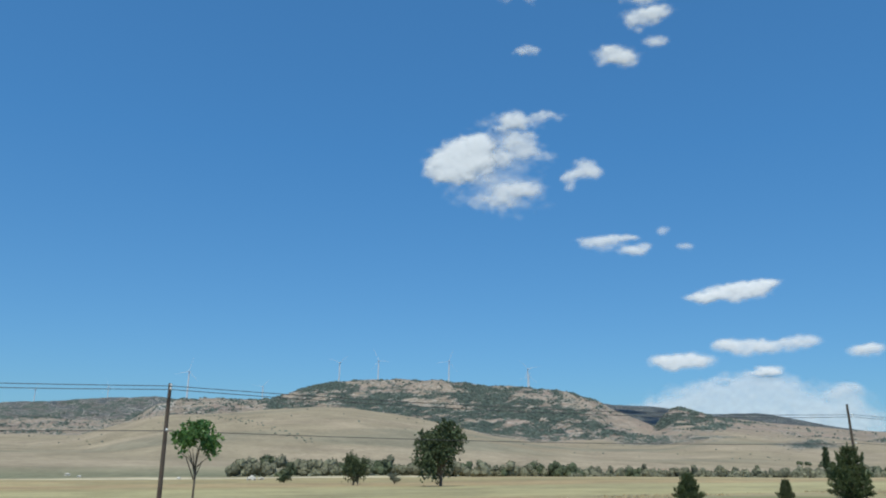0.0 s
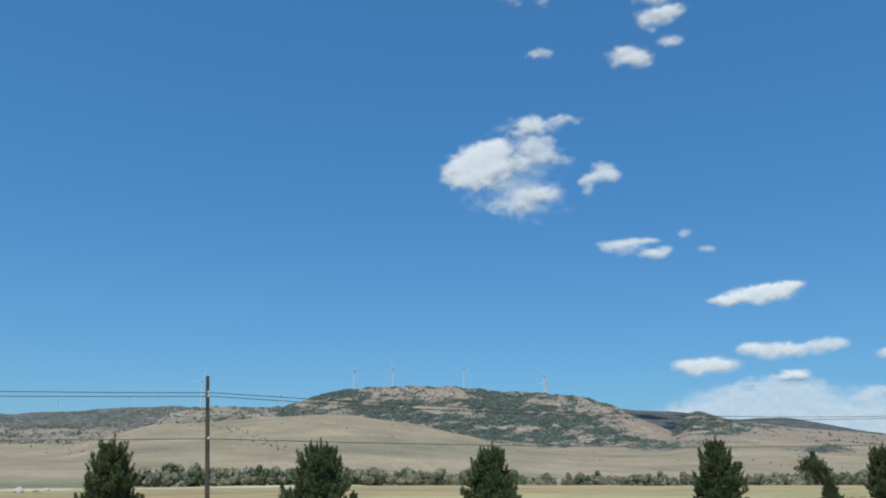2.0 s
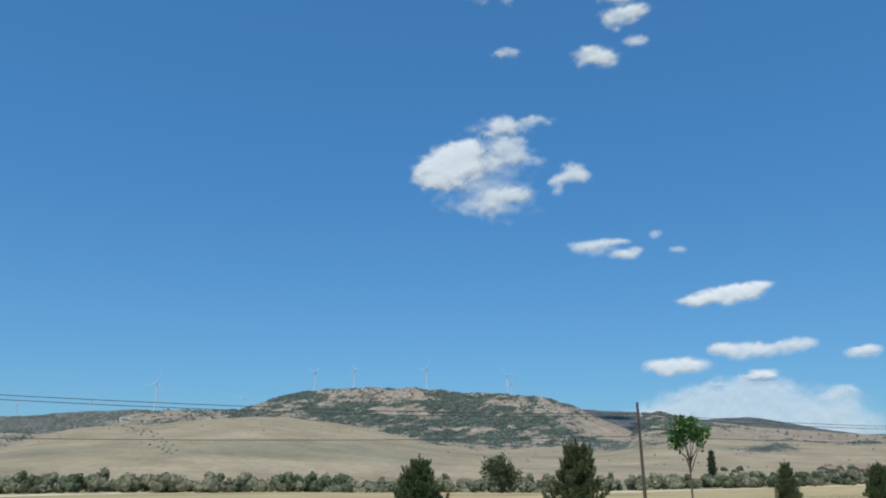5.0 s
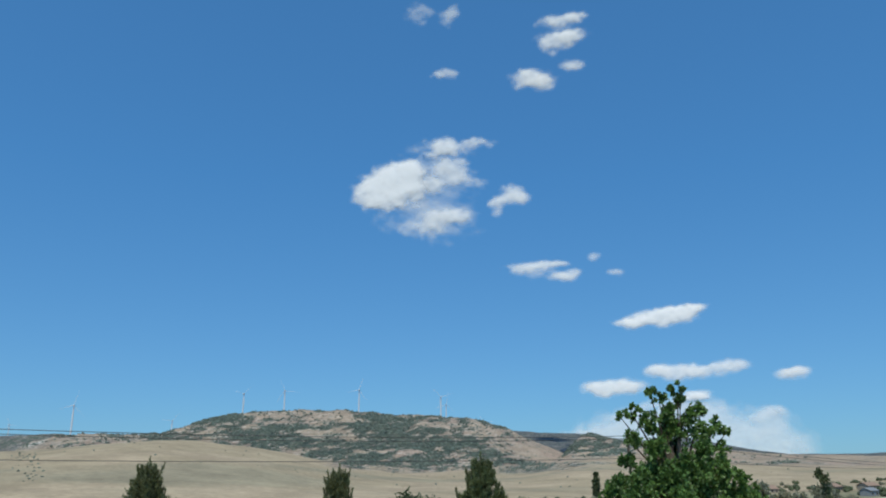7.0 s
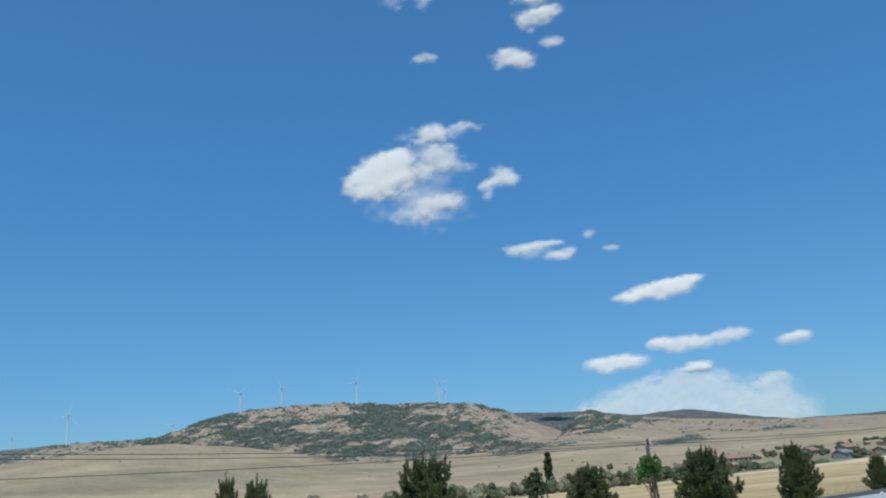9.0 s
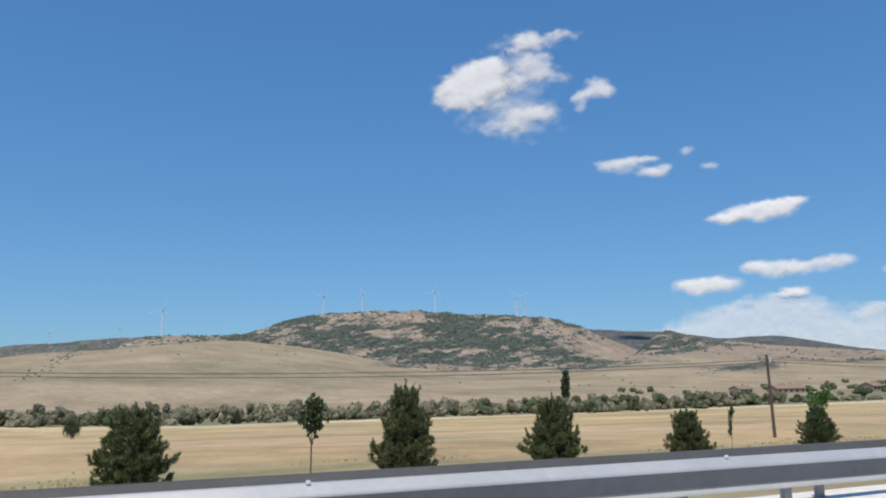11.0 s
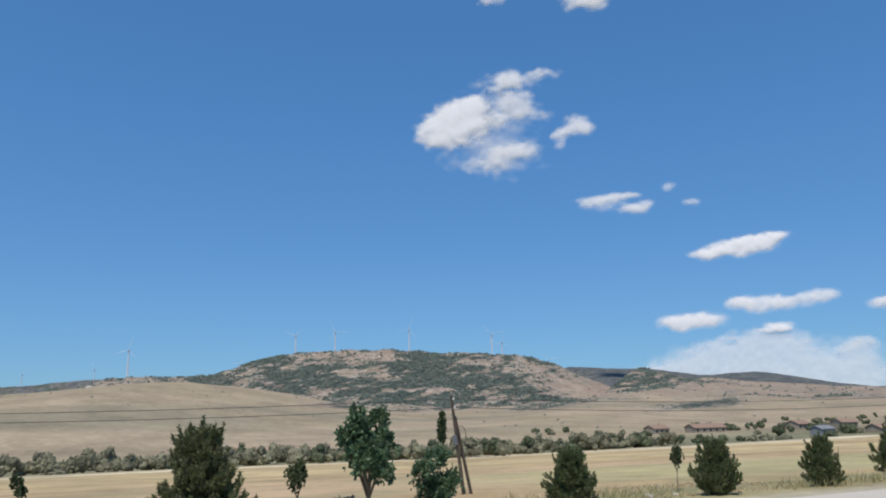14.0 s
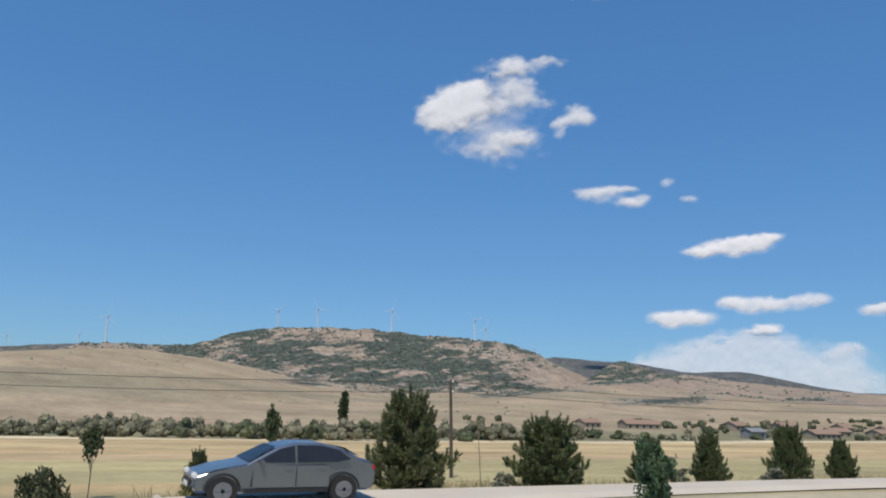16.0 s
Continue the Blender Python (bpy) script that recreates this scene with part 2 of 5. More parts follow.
# ---- cover of the land: grass, stubble, bare soil, scrub
# patches on the hills by bearing and height from the start of the road, in degrees: middle, half sizes, slant, weight
WOODS = (
    (19.2, 3.70, 1.5, 0.45, 0.0, 0.50), (16.8, 3.50, 2.6, 0.16, 0.21, 0.55), (24.4, 2.10, 3.8, 0.50, -0.195, 0.50), (22.9, 2.85, 2.4, 0.40, 0.0, 0.28),
    (26.6, 2.95, 3.0, 0.28, -0.12, 0.28), (30.6, 3.10, 1.8, 1.10, 0.0, 0.62), (33.5, 2.20, 2.7, 0.62, -0.05, 0.66), (29.8, 1.80, 1.5, 0.45, 0.0, 0.35),
    (33.0, 0.85, 3.2, 0.22, -0.10, 0.40), (30.6, 0.95, 1.6, 0.28, 0.30, 0.40), (38.0, 1.30, 2.8, 0.45, -0.25, 0.25), (12.4, 2.38, 0.7, 0.20, 0.0, 0.9), (15.3, 2.42, 1.0, 0.22, 0.0, 0.5),
)
BARE = (
    (24.3, 3.88, 3.2, 0.42, 0.0, 0.50), (34.0, 3.28, 2.4, 0.38, -0.10, 0.50), (36.4, 2.45, 2.2, 0.42, -0.25, 0.35), (32.5, 1.50, 2.8, 0.12, 0.0, 0.65),
    (16.6, 3.05, 1.6, 0.30, 0.0, 0.25), (39.4, 2.05, 2.6, 0.32, -0.36, 0.60), (27.8, 3.60, 1.0, 0.30, 0.0, 0.30),
)
DRAWS = (
    (40.2, 0.65, 2.0, 0.28, -0.15, 0.50), (42.4, 0.12, 3.0, 0.16, 0.0, 0.50),
    (51.8, 0.12, 1.7, 0.28, 0.0, 0.62), (45.3, 0.50, 2.0, 0.16, 0.0, 0.45), (48.0, 1.45, 1.2, 0.12, 0.0, 0.45), (55.0, 0.55, 5.0, 0.10, -0.02, 0.30),
)


def cover(x, y):
    """Base colour of the ground and the share of scrub on it."""
    r, az = np.hypot(x - HUB, y), np.degrees(np.arctan2(x - HUB, y))
    n1, n2 = fbm(x * 0.012, y * 0.012, 4), fbm(x * 0.11, y * 0.11, 3)
    n3 = fbm(x * 0.004 + 3, y * 0.009, 4)

    def blend(c, new_c, w):
        return c * (1 - w[..., None]) + np.array(new_c) * w[..., None]

    c = np.ones(x.shape + (3,)) * np.array((0.35, 0.287, 0.192))
    c = blend(c, (0.40, 0.322, 0.222), ease(0.45, 0.62, n1))
    c = blend(c, (0.295, 0.258, 0.178), ease(0.55, 0.70, n3) * ease(300, 500, y))
    c = blend(c, (0.365, 0.287, 0.213), ease(1200, 1500, r) * 0.7)
    # stubble field with a pale strip along its far edge and long bands of uneven ripeness
    edge = y + 6 * (n3 - 0.5)
    field = ease(23, 27, edge) * (1 - ease(224, 230, edge))
    late = ease(60, 200, x)
    c = blend(c, (0.40, 0.325, 0.17), field * (1 - 0.5 * late))
    c = blend(c, (0.545, 0.425, 0.235), field * late)
    c = blend(c, (0.50, 0.365, 0.225), field * late * (1 - ease(46, 90, edge)))
    c = blend(c, (0.44, 0.385, 0.205), field * (1 - ease(48, 62, edge)) * np.maximum(1 - late, ease(262, 285, x)))
    band = fbm(x * 0.004, edge * 0.05 + 0.01 * x, 3)
    c = blend(c, (0.455, 0.335, 0.185), field * ease(0.54, 0.62, band) * 0.8)
    # a worn furrow line that winds along the field
    furrow = np.exp(-((edge - 74 - 7 * np.sin(x * 0.021)) / 3.0) ** 2) + 0.7 * np.exp(-((edge - 152 - 9 * np.sin(x * 0.017 + 1)) / 4.0) ** 2)
    c = blend(c, (0.33, 0.245, 0.14), field * np.clip(furrow, 0, 1) * 0.55)
    c = blend(c, (0.66, 0.57, 0.39), field * ease(196, 204, edge))
    c = blend(c, (0.34, 0.30, 0.17), field * ease(0.60, 0.66, n2) * 0.5)
    # rough grass beside the roads, pale gravel shoulder
    verge = (1 - ease(22, 27, y)) * ease(8, 12, y)
    c = blend(c, (0.36, 0.31, 0.17), verge)
    c = blend(c, (0.20, 0.21, 0.10), verge * ease(0.54, 0.64, n2) * 0.7)
    c = blend(c, (0.80, 0.775, 0.73), (1 - ease(7.6, 8.6, y + 2 * (n2 - 0.5))) * ease(3.0, 4.0, y) * ease(140, 150, x) * (1 - ease(226, 234, x)))
    c = blend(c, (0.45, 0.39, 0.26), (1 - ease(7.6, 8.6, y)) * ease(3.0, 4.0, y) * (ease(226, 234, x) + 1 - ease(140, 150, x)) * 0.8)
    c = blend(c, (0.47, 0.42, 0.30), ease(8.6, 10, y + 1.5 * (n2 - 0.5)) * (1 - ease(17.6, 18.6, y)) * ease(225, 240, x))
    # reddish ploughed strip above the willows
    c = blend(c, (0.42, 0.25, 0.18), 0.55 * np.exp(-((y - 330 - 8 * (n2 - 0.5)) / 22) ** 2) * np.exp(-((x - 318) / 26) ** 2))
    # stream bed
    c = blend(c, (0.17, 0.19, 0.11), ease(226, 234, y) * (1 - ease(262, 330, y)) * 0.7)
    # scrub on the hills: a ground of scattered thorn, thick woods and bare slopes laid over it
    up = np.degrees(np.arctan2(land(x, y, False) - EYE, r))
    hill = np.maximum(ease(1200, 1420, r), ease(28.5, 30.5, az) * (1 - ease(44, 48, az)) * ease(0.15, 0.45, up) * ease(800, 950, r))
    blot = fbm(x * 0.022 + 50, y * 0.013, 4)
    # ledges of bare rock run along the slope
    ledge = fbm(az * 1.3 + r * 0.004, up * 5.5 - az * 0.6, 4)
    wander_a, wander_u = 1.6 * (fbm(az * 0.9, up * 2.2 + 7, 3) - 0.5), 0.55 * (fbm(az * 0.8 + 5, up * 2.4, 3) - 0.5)

    def patch(p):
        ca, cu, ra, ru, slant, weight = p
        da, du = (az + wander_a - ca) / ra, (up + wander_u - cu - slant * (az - ca)) / ru
        return weight * np.exp(-(da * da + du * du) ** 1.3)

    mottle = 0.8 * (n1 - 0.5) + 0.9 * (blot - 0.5) + 1.8 * (ledge - 0.5)
    s = hill * (0.45 + mottle * 1.15)
    s = s + hill * sum(patch(p) for p in WOODS)
    bare = sum(patch(p) for p in BARE)
    s = s - 0.72 * hill * bare
    # the long smooth slope to the east: thorn only in the draws
    east = ease(37.5, 42, az) * (1 - ease(2440, 2540, r))
    s = np.where(r <= 2540, s * (1 - 0.85 * east) + ease(36.5, 38.5, az) * ease(640, 800, r) * np.maximum(0, sum(patch(p) for p in DRAWS) + 1.4 * (ledge - 0.5) * sum(patch(p) for p in DRAWS)), s)
    # a rocky knob of its own rises from it
    knob = ease(42.2, 43.0, az) * (1 - ease(46.3, 48.2, az)) * ease(0.75, 1.25, up) * (1 - ease(2150, 2250, r))
    s = s * (1 - knob) + knob * (0.52 + 1.5 * mottle)
    # dark forest on the far ridges
    s = np.where((az > 36) & (r > 2540), 0.72 + 0.4 * (blot - 0.5), s)
    left = ease(2080, 2250, r) * (1 - ease(9, 12, az))
    s = np.maximum(s, left * np.clip(0.66 + 2.2 * (ledge - 0.5) + 0.8 * (blot - 0.5), 0.1, 0.85))
    s = np.where((r > 1300) & (r < 2200) & (az < 14.0), s * 0.45, s)
    c = blend(c, (0.45, 0.345, 0.265), np.clip(bare * 1.2, 0, 1) * 0.75)
    # heath among the scrub: dun, pink-brown and grey
    c = blend(c, (0.27, 0.215, 0.165), hill * ease(0.50, 0.62, blot) * 0.6)
    c = blend(c, (0.37, 0.27, 0.215), hill * ease(0.52, 0.64, n1) * 0.6)
    # pines and oaks on the far ridges, blue-green with distance haze painted into the colour
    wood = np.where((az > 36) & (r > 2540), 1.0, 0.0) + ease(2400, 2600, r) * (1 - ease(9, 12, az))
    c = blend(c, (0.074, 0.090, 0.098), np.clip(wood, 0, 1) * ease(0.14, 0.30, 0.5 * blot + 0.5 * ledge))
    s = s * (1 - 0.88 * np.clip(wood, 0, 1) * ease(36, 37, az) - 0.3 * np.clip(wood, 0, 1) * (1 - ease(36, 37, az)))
    # the bright quarry below the saddle
    quarry = np.exp(-(((az - 7.7) / 0.45) ** 2 + ((r - 1745) / 60) ** 2))
    c = blend(c, (0.75, 0.72, 0.66), np.clip(quarry * 1.6, 0, 1))
    s = np.maximum(s, 0.20 * ease(1150, 1450, r) * (1 - 0.6 * east) * (1 - np.clip(wood, 0, 1)))
    return c, np.clip(s, 0, 0.92)


def ground_material():
    m, n, l, p = shader("dry ground")
    col = n.new("ShaderNodeVertexColor")
    col.layer_name = "cover"
    pos = n.new("ShaderNodeNewGeometry")

    def tex(scale, detail=4.0, stretch=None):
        t = n.new("ShaderNodeTexNoise")
        t.inputs["Scale"].default_value, t.inputs["Detail"].default_value = scale, detail
        l.new(pos.outputs["Position"], t.inputs["Vector"])
        return t

    def calc(op, a, b):
        k = n.new("ShaderNodeMath")
        k.operation = op
        for i, v in enumerate((a, b)):
            if isinstance(v, float):
                k.inputs[i].default_value = v
            else:
                l.new(v, k.inputs[i])
        return k.outputs[0]

    coarse, mid, fine, grain = tex(0.10, 9.0), tex(0.3), tex(2.5), tex(14.0)
    # tufts and clods at three sizes
    shade = calc("ADD", calc("MULTIPLY", mid.outputs["Fac"], 0.45), calc("MULTIPLY", fine.outputs["Fac"], 0.35))
    shade = calc("ADD", shade, calc("MULTIPLY", grain.outputs["Fac"], 0.25))
    broad = tex(0.018, 6.0)
    broad.inputs["Roughness"].default_value = 0.65
    # blotches of thin and thick turf, drawn out along the slope
    turf_way = n.new("ShaderNodeMapping")
    turf_way.inputs["Scale"].default_value = (0.035, 0.018, 0.12)
    l.new(pos.outputs["Position"], turf_way.inputs["Vector"])
    turf = tex(1.0, 8.0)
    turf.inputs["Roughness"].default_value = 0.75
    l.new(turf_way.outputs[0], turf.inputs["Vector"])
    tone = calc("ADD", shade, calc("MULTIPLY", calc("SUBTRACT", broad.outputs["Fac"], 0.5), 0.5))
    tone = calc("ADD", tone, calc("MULTIPLY", calc("SUBTRACT", turf.outputs["Fac"], 0.5), 0.7))
    span = n.new("ShaderNodeMapRange")
    span.inputs["From Min"].default_value, span.inputs["From Max"].default_value = 0.35, 0.70
    span.inputs["To Min"].default_value, span.inputs["To Max"].default_value = 0.70, 1.22
    l.new(tone, span.inputs["Value"])
    hsv = n.new("ShaderNodeHueSaturation")
    l.new(col.outputs["Color"], hsv.inputs["Color"])
    l.new(span.outputs[0], hsv.inputs["Value"])
    # scrub: crisp clumps where the share is high
    clump = n.new("ShaderNodeMapRange")
    clump.inputs["From Min"].default_value, clump.inputs["From Max"].default_value = -0.05, 0.09
    coarse.inputs["Roughness"].default_value = 0.82
    # ledges of rock follow the height lines
    flat = n.new("ShaderNodeMapping")
    flat.inputs["Scale"].default_value = (0.022, 0.022, 0.20)
    l.new(pos.outputs["Position"], flat.inputs["Vector"])
    ledge = tex(1.0, 7.0)
    ledge.inputs["Roughness"].default_value = 0.72
    l.new(flat.outputs[0], ledge.inputs["Vector"])
    both = calc("MULTIPLY", calc("SUBTRACT", calc("ADD", coarse.outputs["Fac"], ledge.outputs["Fac"]), 1.0), 2.1)
    l.new(calc("SUBTRACT", calc("MULTIPLY", col.outputs["Alpha"], 0.62), calc("ADD", both, 0.285)), clump.inputs["Value"])
    green = n.new("ShaderNodeMix")
    green.data_type = "RGBA"
    green.inputs["A"].default_value, green.inputs["B"].default_value = (0.060, 0.086, 0.074, 1), (0.128, 0.150, 0.118, 1)
    tree_tone = n.new("ShaderNodeMapRange")
    tree_tone.inputs["From Min"].default_value, tree_tone.inputs["From Max"].default_value = 0.36, 0.64
    l.new(tex(0.06, 8.0).outputs["Fac"], tree_tone.inputs["Value"])
    l.new(tree_tone.outputs[0], green.inputs["Factor"])
    mix = n.new("ShaderNodeMix")
    mix.data_type = "RGBA"
    l.new(calc("MULTIPLY", clump.outputs[0], calc("MINIMUM", calc("MULTIPLY", col.outputs["Alpha"], 14.0), 1.0)), mix.inputs["Factor"])
    # bare rock among the scrub wanders from pale limestone to dun heath
    rock, pale = n.new("ShaderNodeMix"), n.new("ShaderNodeMix")
    for k in (rock, pale):
        k.data_type = "RGBA"
    rock.inputs["B"].default_value, pale.inputs["B"].default_value = (0.16, 0.138, 0.118, 1), (0.52, 0.46, 0.40, 1)
    l.new(hsv.outputs["Color"], rock.inputs["A"])
    l.new(calc("MULTIPLY", calc("MULTIPLY", col.outputs["Alpha"], 1.4), calc("GREATER_THAN", ledge.outputs["Fac"], 0.5)), rock.inputs["Factor"])
    l.new(rock.outputs["Result"], pale.inputs["A"])
    l.new(calc("MULTIPLY", calc("MINIMUM", calc("MULTIPLY", col.outputs["Alpha"], 3.0), 0.8), calc("GREATER_THAN", calc("SUBTRACT", coarse.outputs["Fac"], calc("MULTIPLY", ledge.outputs["Fac"], 0.6)), 0.235)), pale.inputs["Factor"])
    l.new(pale.outputs["Result"], mix.inputs["A"])
    l.new(green.outputs["Result"], mix.inputs["B"])
    l.new(mix.outputs["Result"], p.inputs["Base Color"])
    p.inputs["Roughness"].default_value = 0.95
    p.inputs["Specular IOR Level"].default_value = 0.15
    rel = n.new("ShaderNodeBump")
    rel.inputs["Strength"].default_value, rel.inputs["Distance"].default_value = 0.6, 0.15
    l.new(shade, rel.inputs["Height"])
    # crags and bush tops stand metres proud where scrub grows
    crag = n.new("ShaderNodeBump")
    crag.inputs["Strength"].default_value, crag.inputs["Distance"].default_value = 1.0, 7.0
    l.new(calc("MULTIPLY", calc("ADD", coarse.outputs["Fac"], ledge.outputs["Fac"]), col.outputs["Alpha"]), crag.inputs["Height"])
    l.new(rel.outputs[0], crag.inputs["Normal"])
    l.new(crag.outputs[0], p.inputs["Normal"])
    return m


def build_ground():
    near = np.concatenate(([-4600, -2400, -1200, -600, -300, -150, -70, -30, -14, -6, 0, 3.0], np.arange(3.5, 30, 0.55)))
    far = np.concatenate((np.geomspace(30.5, 330, 120), np.geomspace(334, 1100, 100), np.geomspace(1108, 2300, 190), np.geomspace(2310, 3300, 60), np.geomspace(3330, 4900, 22)))
    ys = np.concatenate((near, far))
    core = np.linspace(0, 1, 1000)
    lo = np.array([-0.9, -0.5, -0.25, -0.1, -0.03])
    hi = np.array([1.03, 1.1, 1.25, 1.5])
    s = np.concatenate((lo, core, hi))
    ya = np.abs(ys)[:, None]
    left, right = -50 - 0.32 * ya, 360 + 2.15 * ya
    x = left + (right - left) * s[None, :]
    outer = np.where(s[None, :] < 0, (s[None, :]) * 3500, np.where(s[None, :] > 1, (s[None, :] - 1) * 5000, 0))
    x = x + outer
    y = np.repeat(ys[:, None], len(s), 1)
    z = land(x, y)
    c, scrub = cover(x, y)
    nr, nc = x.shape
    me = bpy.data.meshes.new("ground")
    co = np.stack([x, y, z], -1).reshape(-1, 3).astype(np.float32)
    idx = np.arange(nr * nc).reshape(nr, nc)
    quads = np.stack([idx[:-1, :-1], idx[:-1, 1:], idx[1:, 1:], idx[1:, :-1]], -1).reshape(-1, 4)
    me.vertices.add(len(co))
    me.vertices.foreach_set("co", co.ravel())
    me.loops.add(quads.size)
    me.loops.foreach_set("vertex_index", quads.ravel().astype(np.int32))
    me.polygons.add(len(quads))
    me.polygons.foreach_set("loop_start", np.arange(0, quads.size, 4, dtype=np.int32))
    me.polygons.foreach_set("use_smooth", np.ones(len(quads), bool))
    me.update(calc_edges=True)
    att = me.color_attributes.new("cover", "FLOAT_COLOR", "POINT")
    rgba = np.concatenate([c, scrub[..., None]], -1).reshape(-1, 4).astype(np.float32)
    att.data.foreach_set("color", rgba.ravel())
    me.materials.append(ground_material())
    return tagged(new("ground", me), "dry grassland, stubble fields and scrubby hills", "ground", kind="structure")


build_ground()


def strip(name, y_of, label, mat, x0, x1, lift, thick=0.06):
    """A road as a slab that follows the land; y_of(x) gives its two edges."""
    bm = bmesh.new()
    last = None
    n_across = 5
    for x in np.arange(x0, x1 + 0.1, 4.0):
        a, b = y_of(x)
        line = []
        for k in range(n_across + 1):
            y = a + (b - a) * k / n_across
            zz = float(land(np.array([x]), np.array([y]), False)[0]) if lift is None else lift(x, y)
            line.append(bm.verts.new((x, y, zz + thick * 0.5)))
        line.insert(0, bm.verts.new((x, a - 0.25, line[0].co.z - thick * 2)))
        line.append(bm.verts.new((x, b + 0.25, line[-1].co.z - thick * 2)))
        if last:
            for k in range(len(line) - 1):
                bm.faces.new((last[k], line[k], line[k + 1], last[k + 1]))
        last = line
    me = bpy.data.meshes.new(name)
    bm.to_mesh(me)
    bm.free()
    me.materials.append(mat)
    return tagged(new(name, me), label, "road", kind="structure")


strip("road", lambda x: (-6.5, 3.4), "dark asphalt carriageway on a low bank", ASPHALT, -600, 1000, lambda x, y: 0.0)
def side_road_edges(x):
    far = float(np.interp(x, (235, 255, 275, 286, 290, 300, 312), (16.9, 16.2, 16.2, 17.6, 19.5, 19.9, 20.4)))
    return far - float(np.interp(x, (275, 292, 302), (3.1, 2.3, 1.5))), far


strip("side_road", side_road_edges, "pale dusty side road below the bank", PALE_ROAD, 196, 900, lambda x, y: -1.33 + 0.13, 0.06)
# ================= plants
def blades(rng, centres, ways, count, length, width, spread, droop=0.0):
    """Thin pointed blades that spring from each centre around its way. Returns vertices and triangles."""
    n = len(centres) * count
    c = np.repeat(centres, count, 0)
    w = np.repeat(ways, count, 0) + rng.normal(0, spread, (n, 3))
    w[:, 2] -= droop
    w /= np.linalg.norm(w, axis=1, keepdims=True) + 1e-9
    side = np.cross(w, rng.normal(0, 1, (n, 3)))
    side /= np.linalg.norm(side, axis=1, keepdims=True) + 1e-9
    ln = length * rng.uniform(0.6, 1.3, (n, 1))
    wd = width * rng.uniform(0.7, 1.2, (n, 1))
    v = np.stack([c - side * wd / 2, c + side * wd / 2, c + w * ln * 0.55 + side * wd * 0.75, c + w * ln, c + w * ln * 0.55 - side * wd * 0.75], 1)
    base = np.arange(n)[:, None] * 5
    f = (base + np.array([[0, 1, 2, 4]]), base + np.array([[4, 2, 3]]))
    return v.reshape(-1, 3), f


def blade_mesh(name, groups, mat):
    verts, faces, k = [], [], 0
    for v, (q, t) in groups:
        verts.append(v)
        faces += (q + k).tolist() + (t + k).tolist()
        k += len(v)
    return to_mesh(name, np.concatenate(verts), faces, mat)


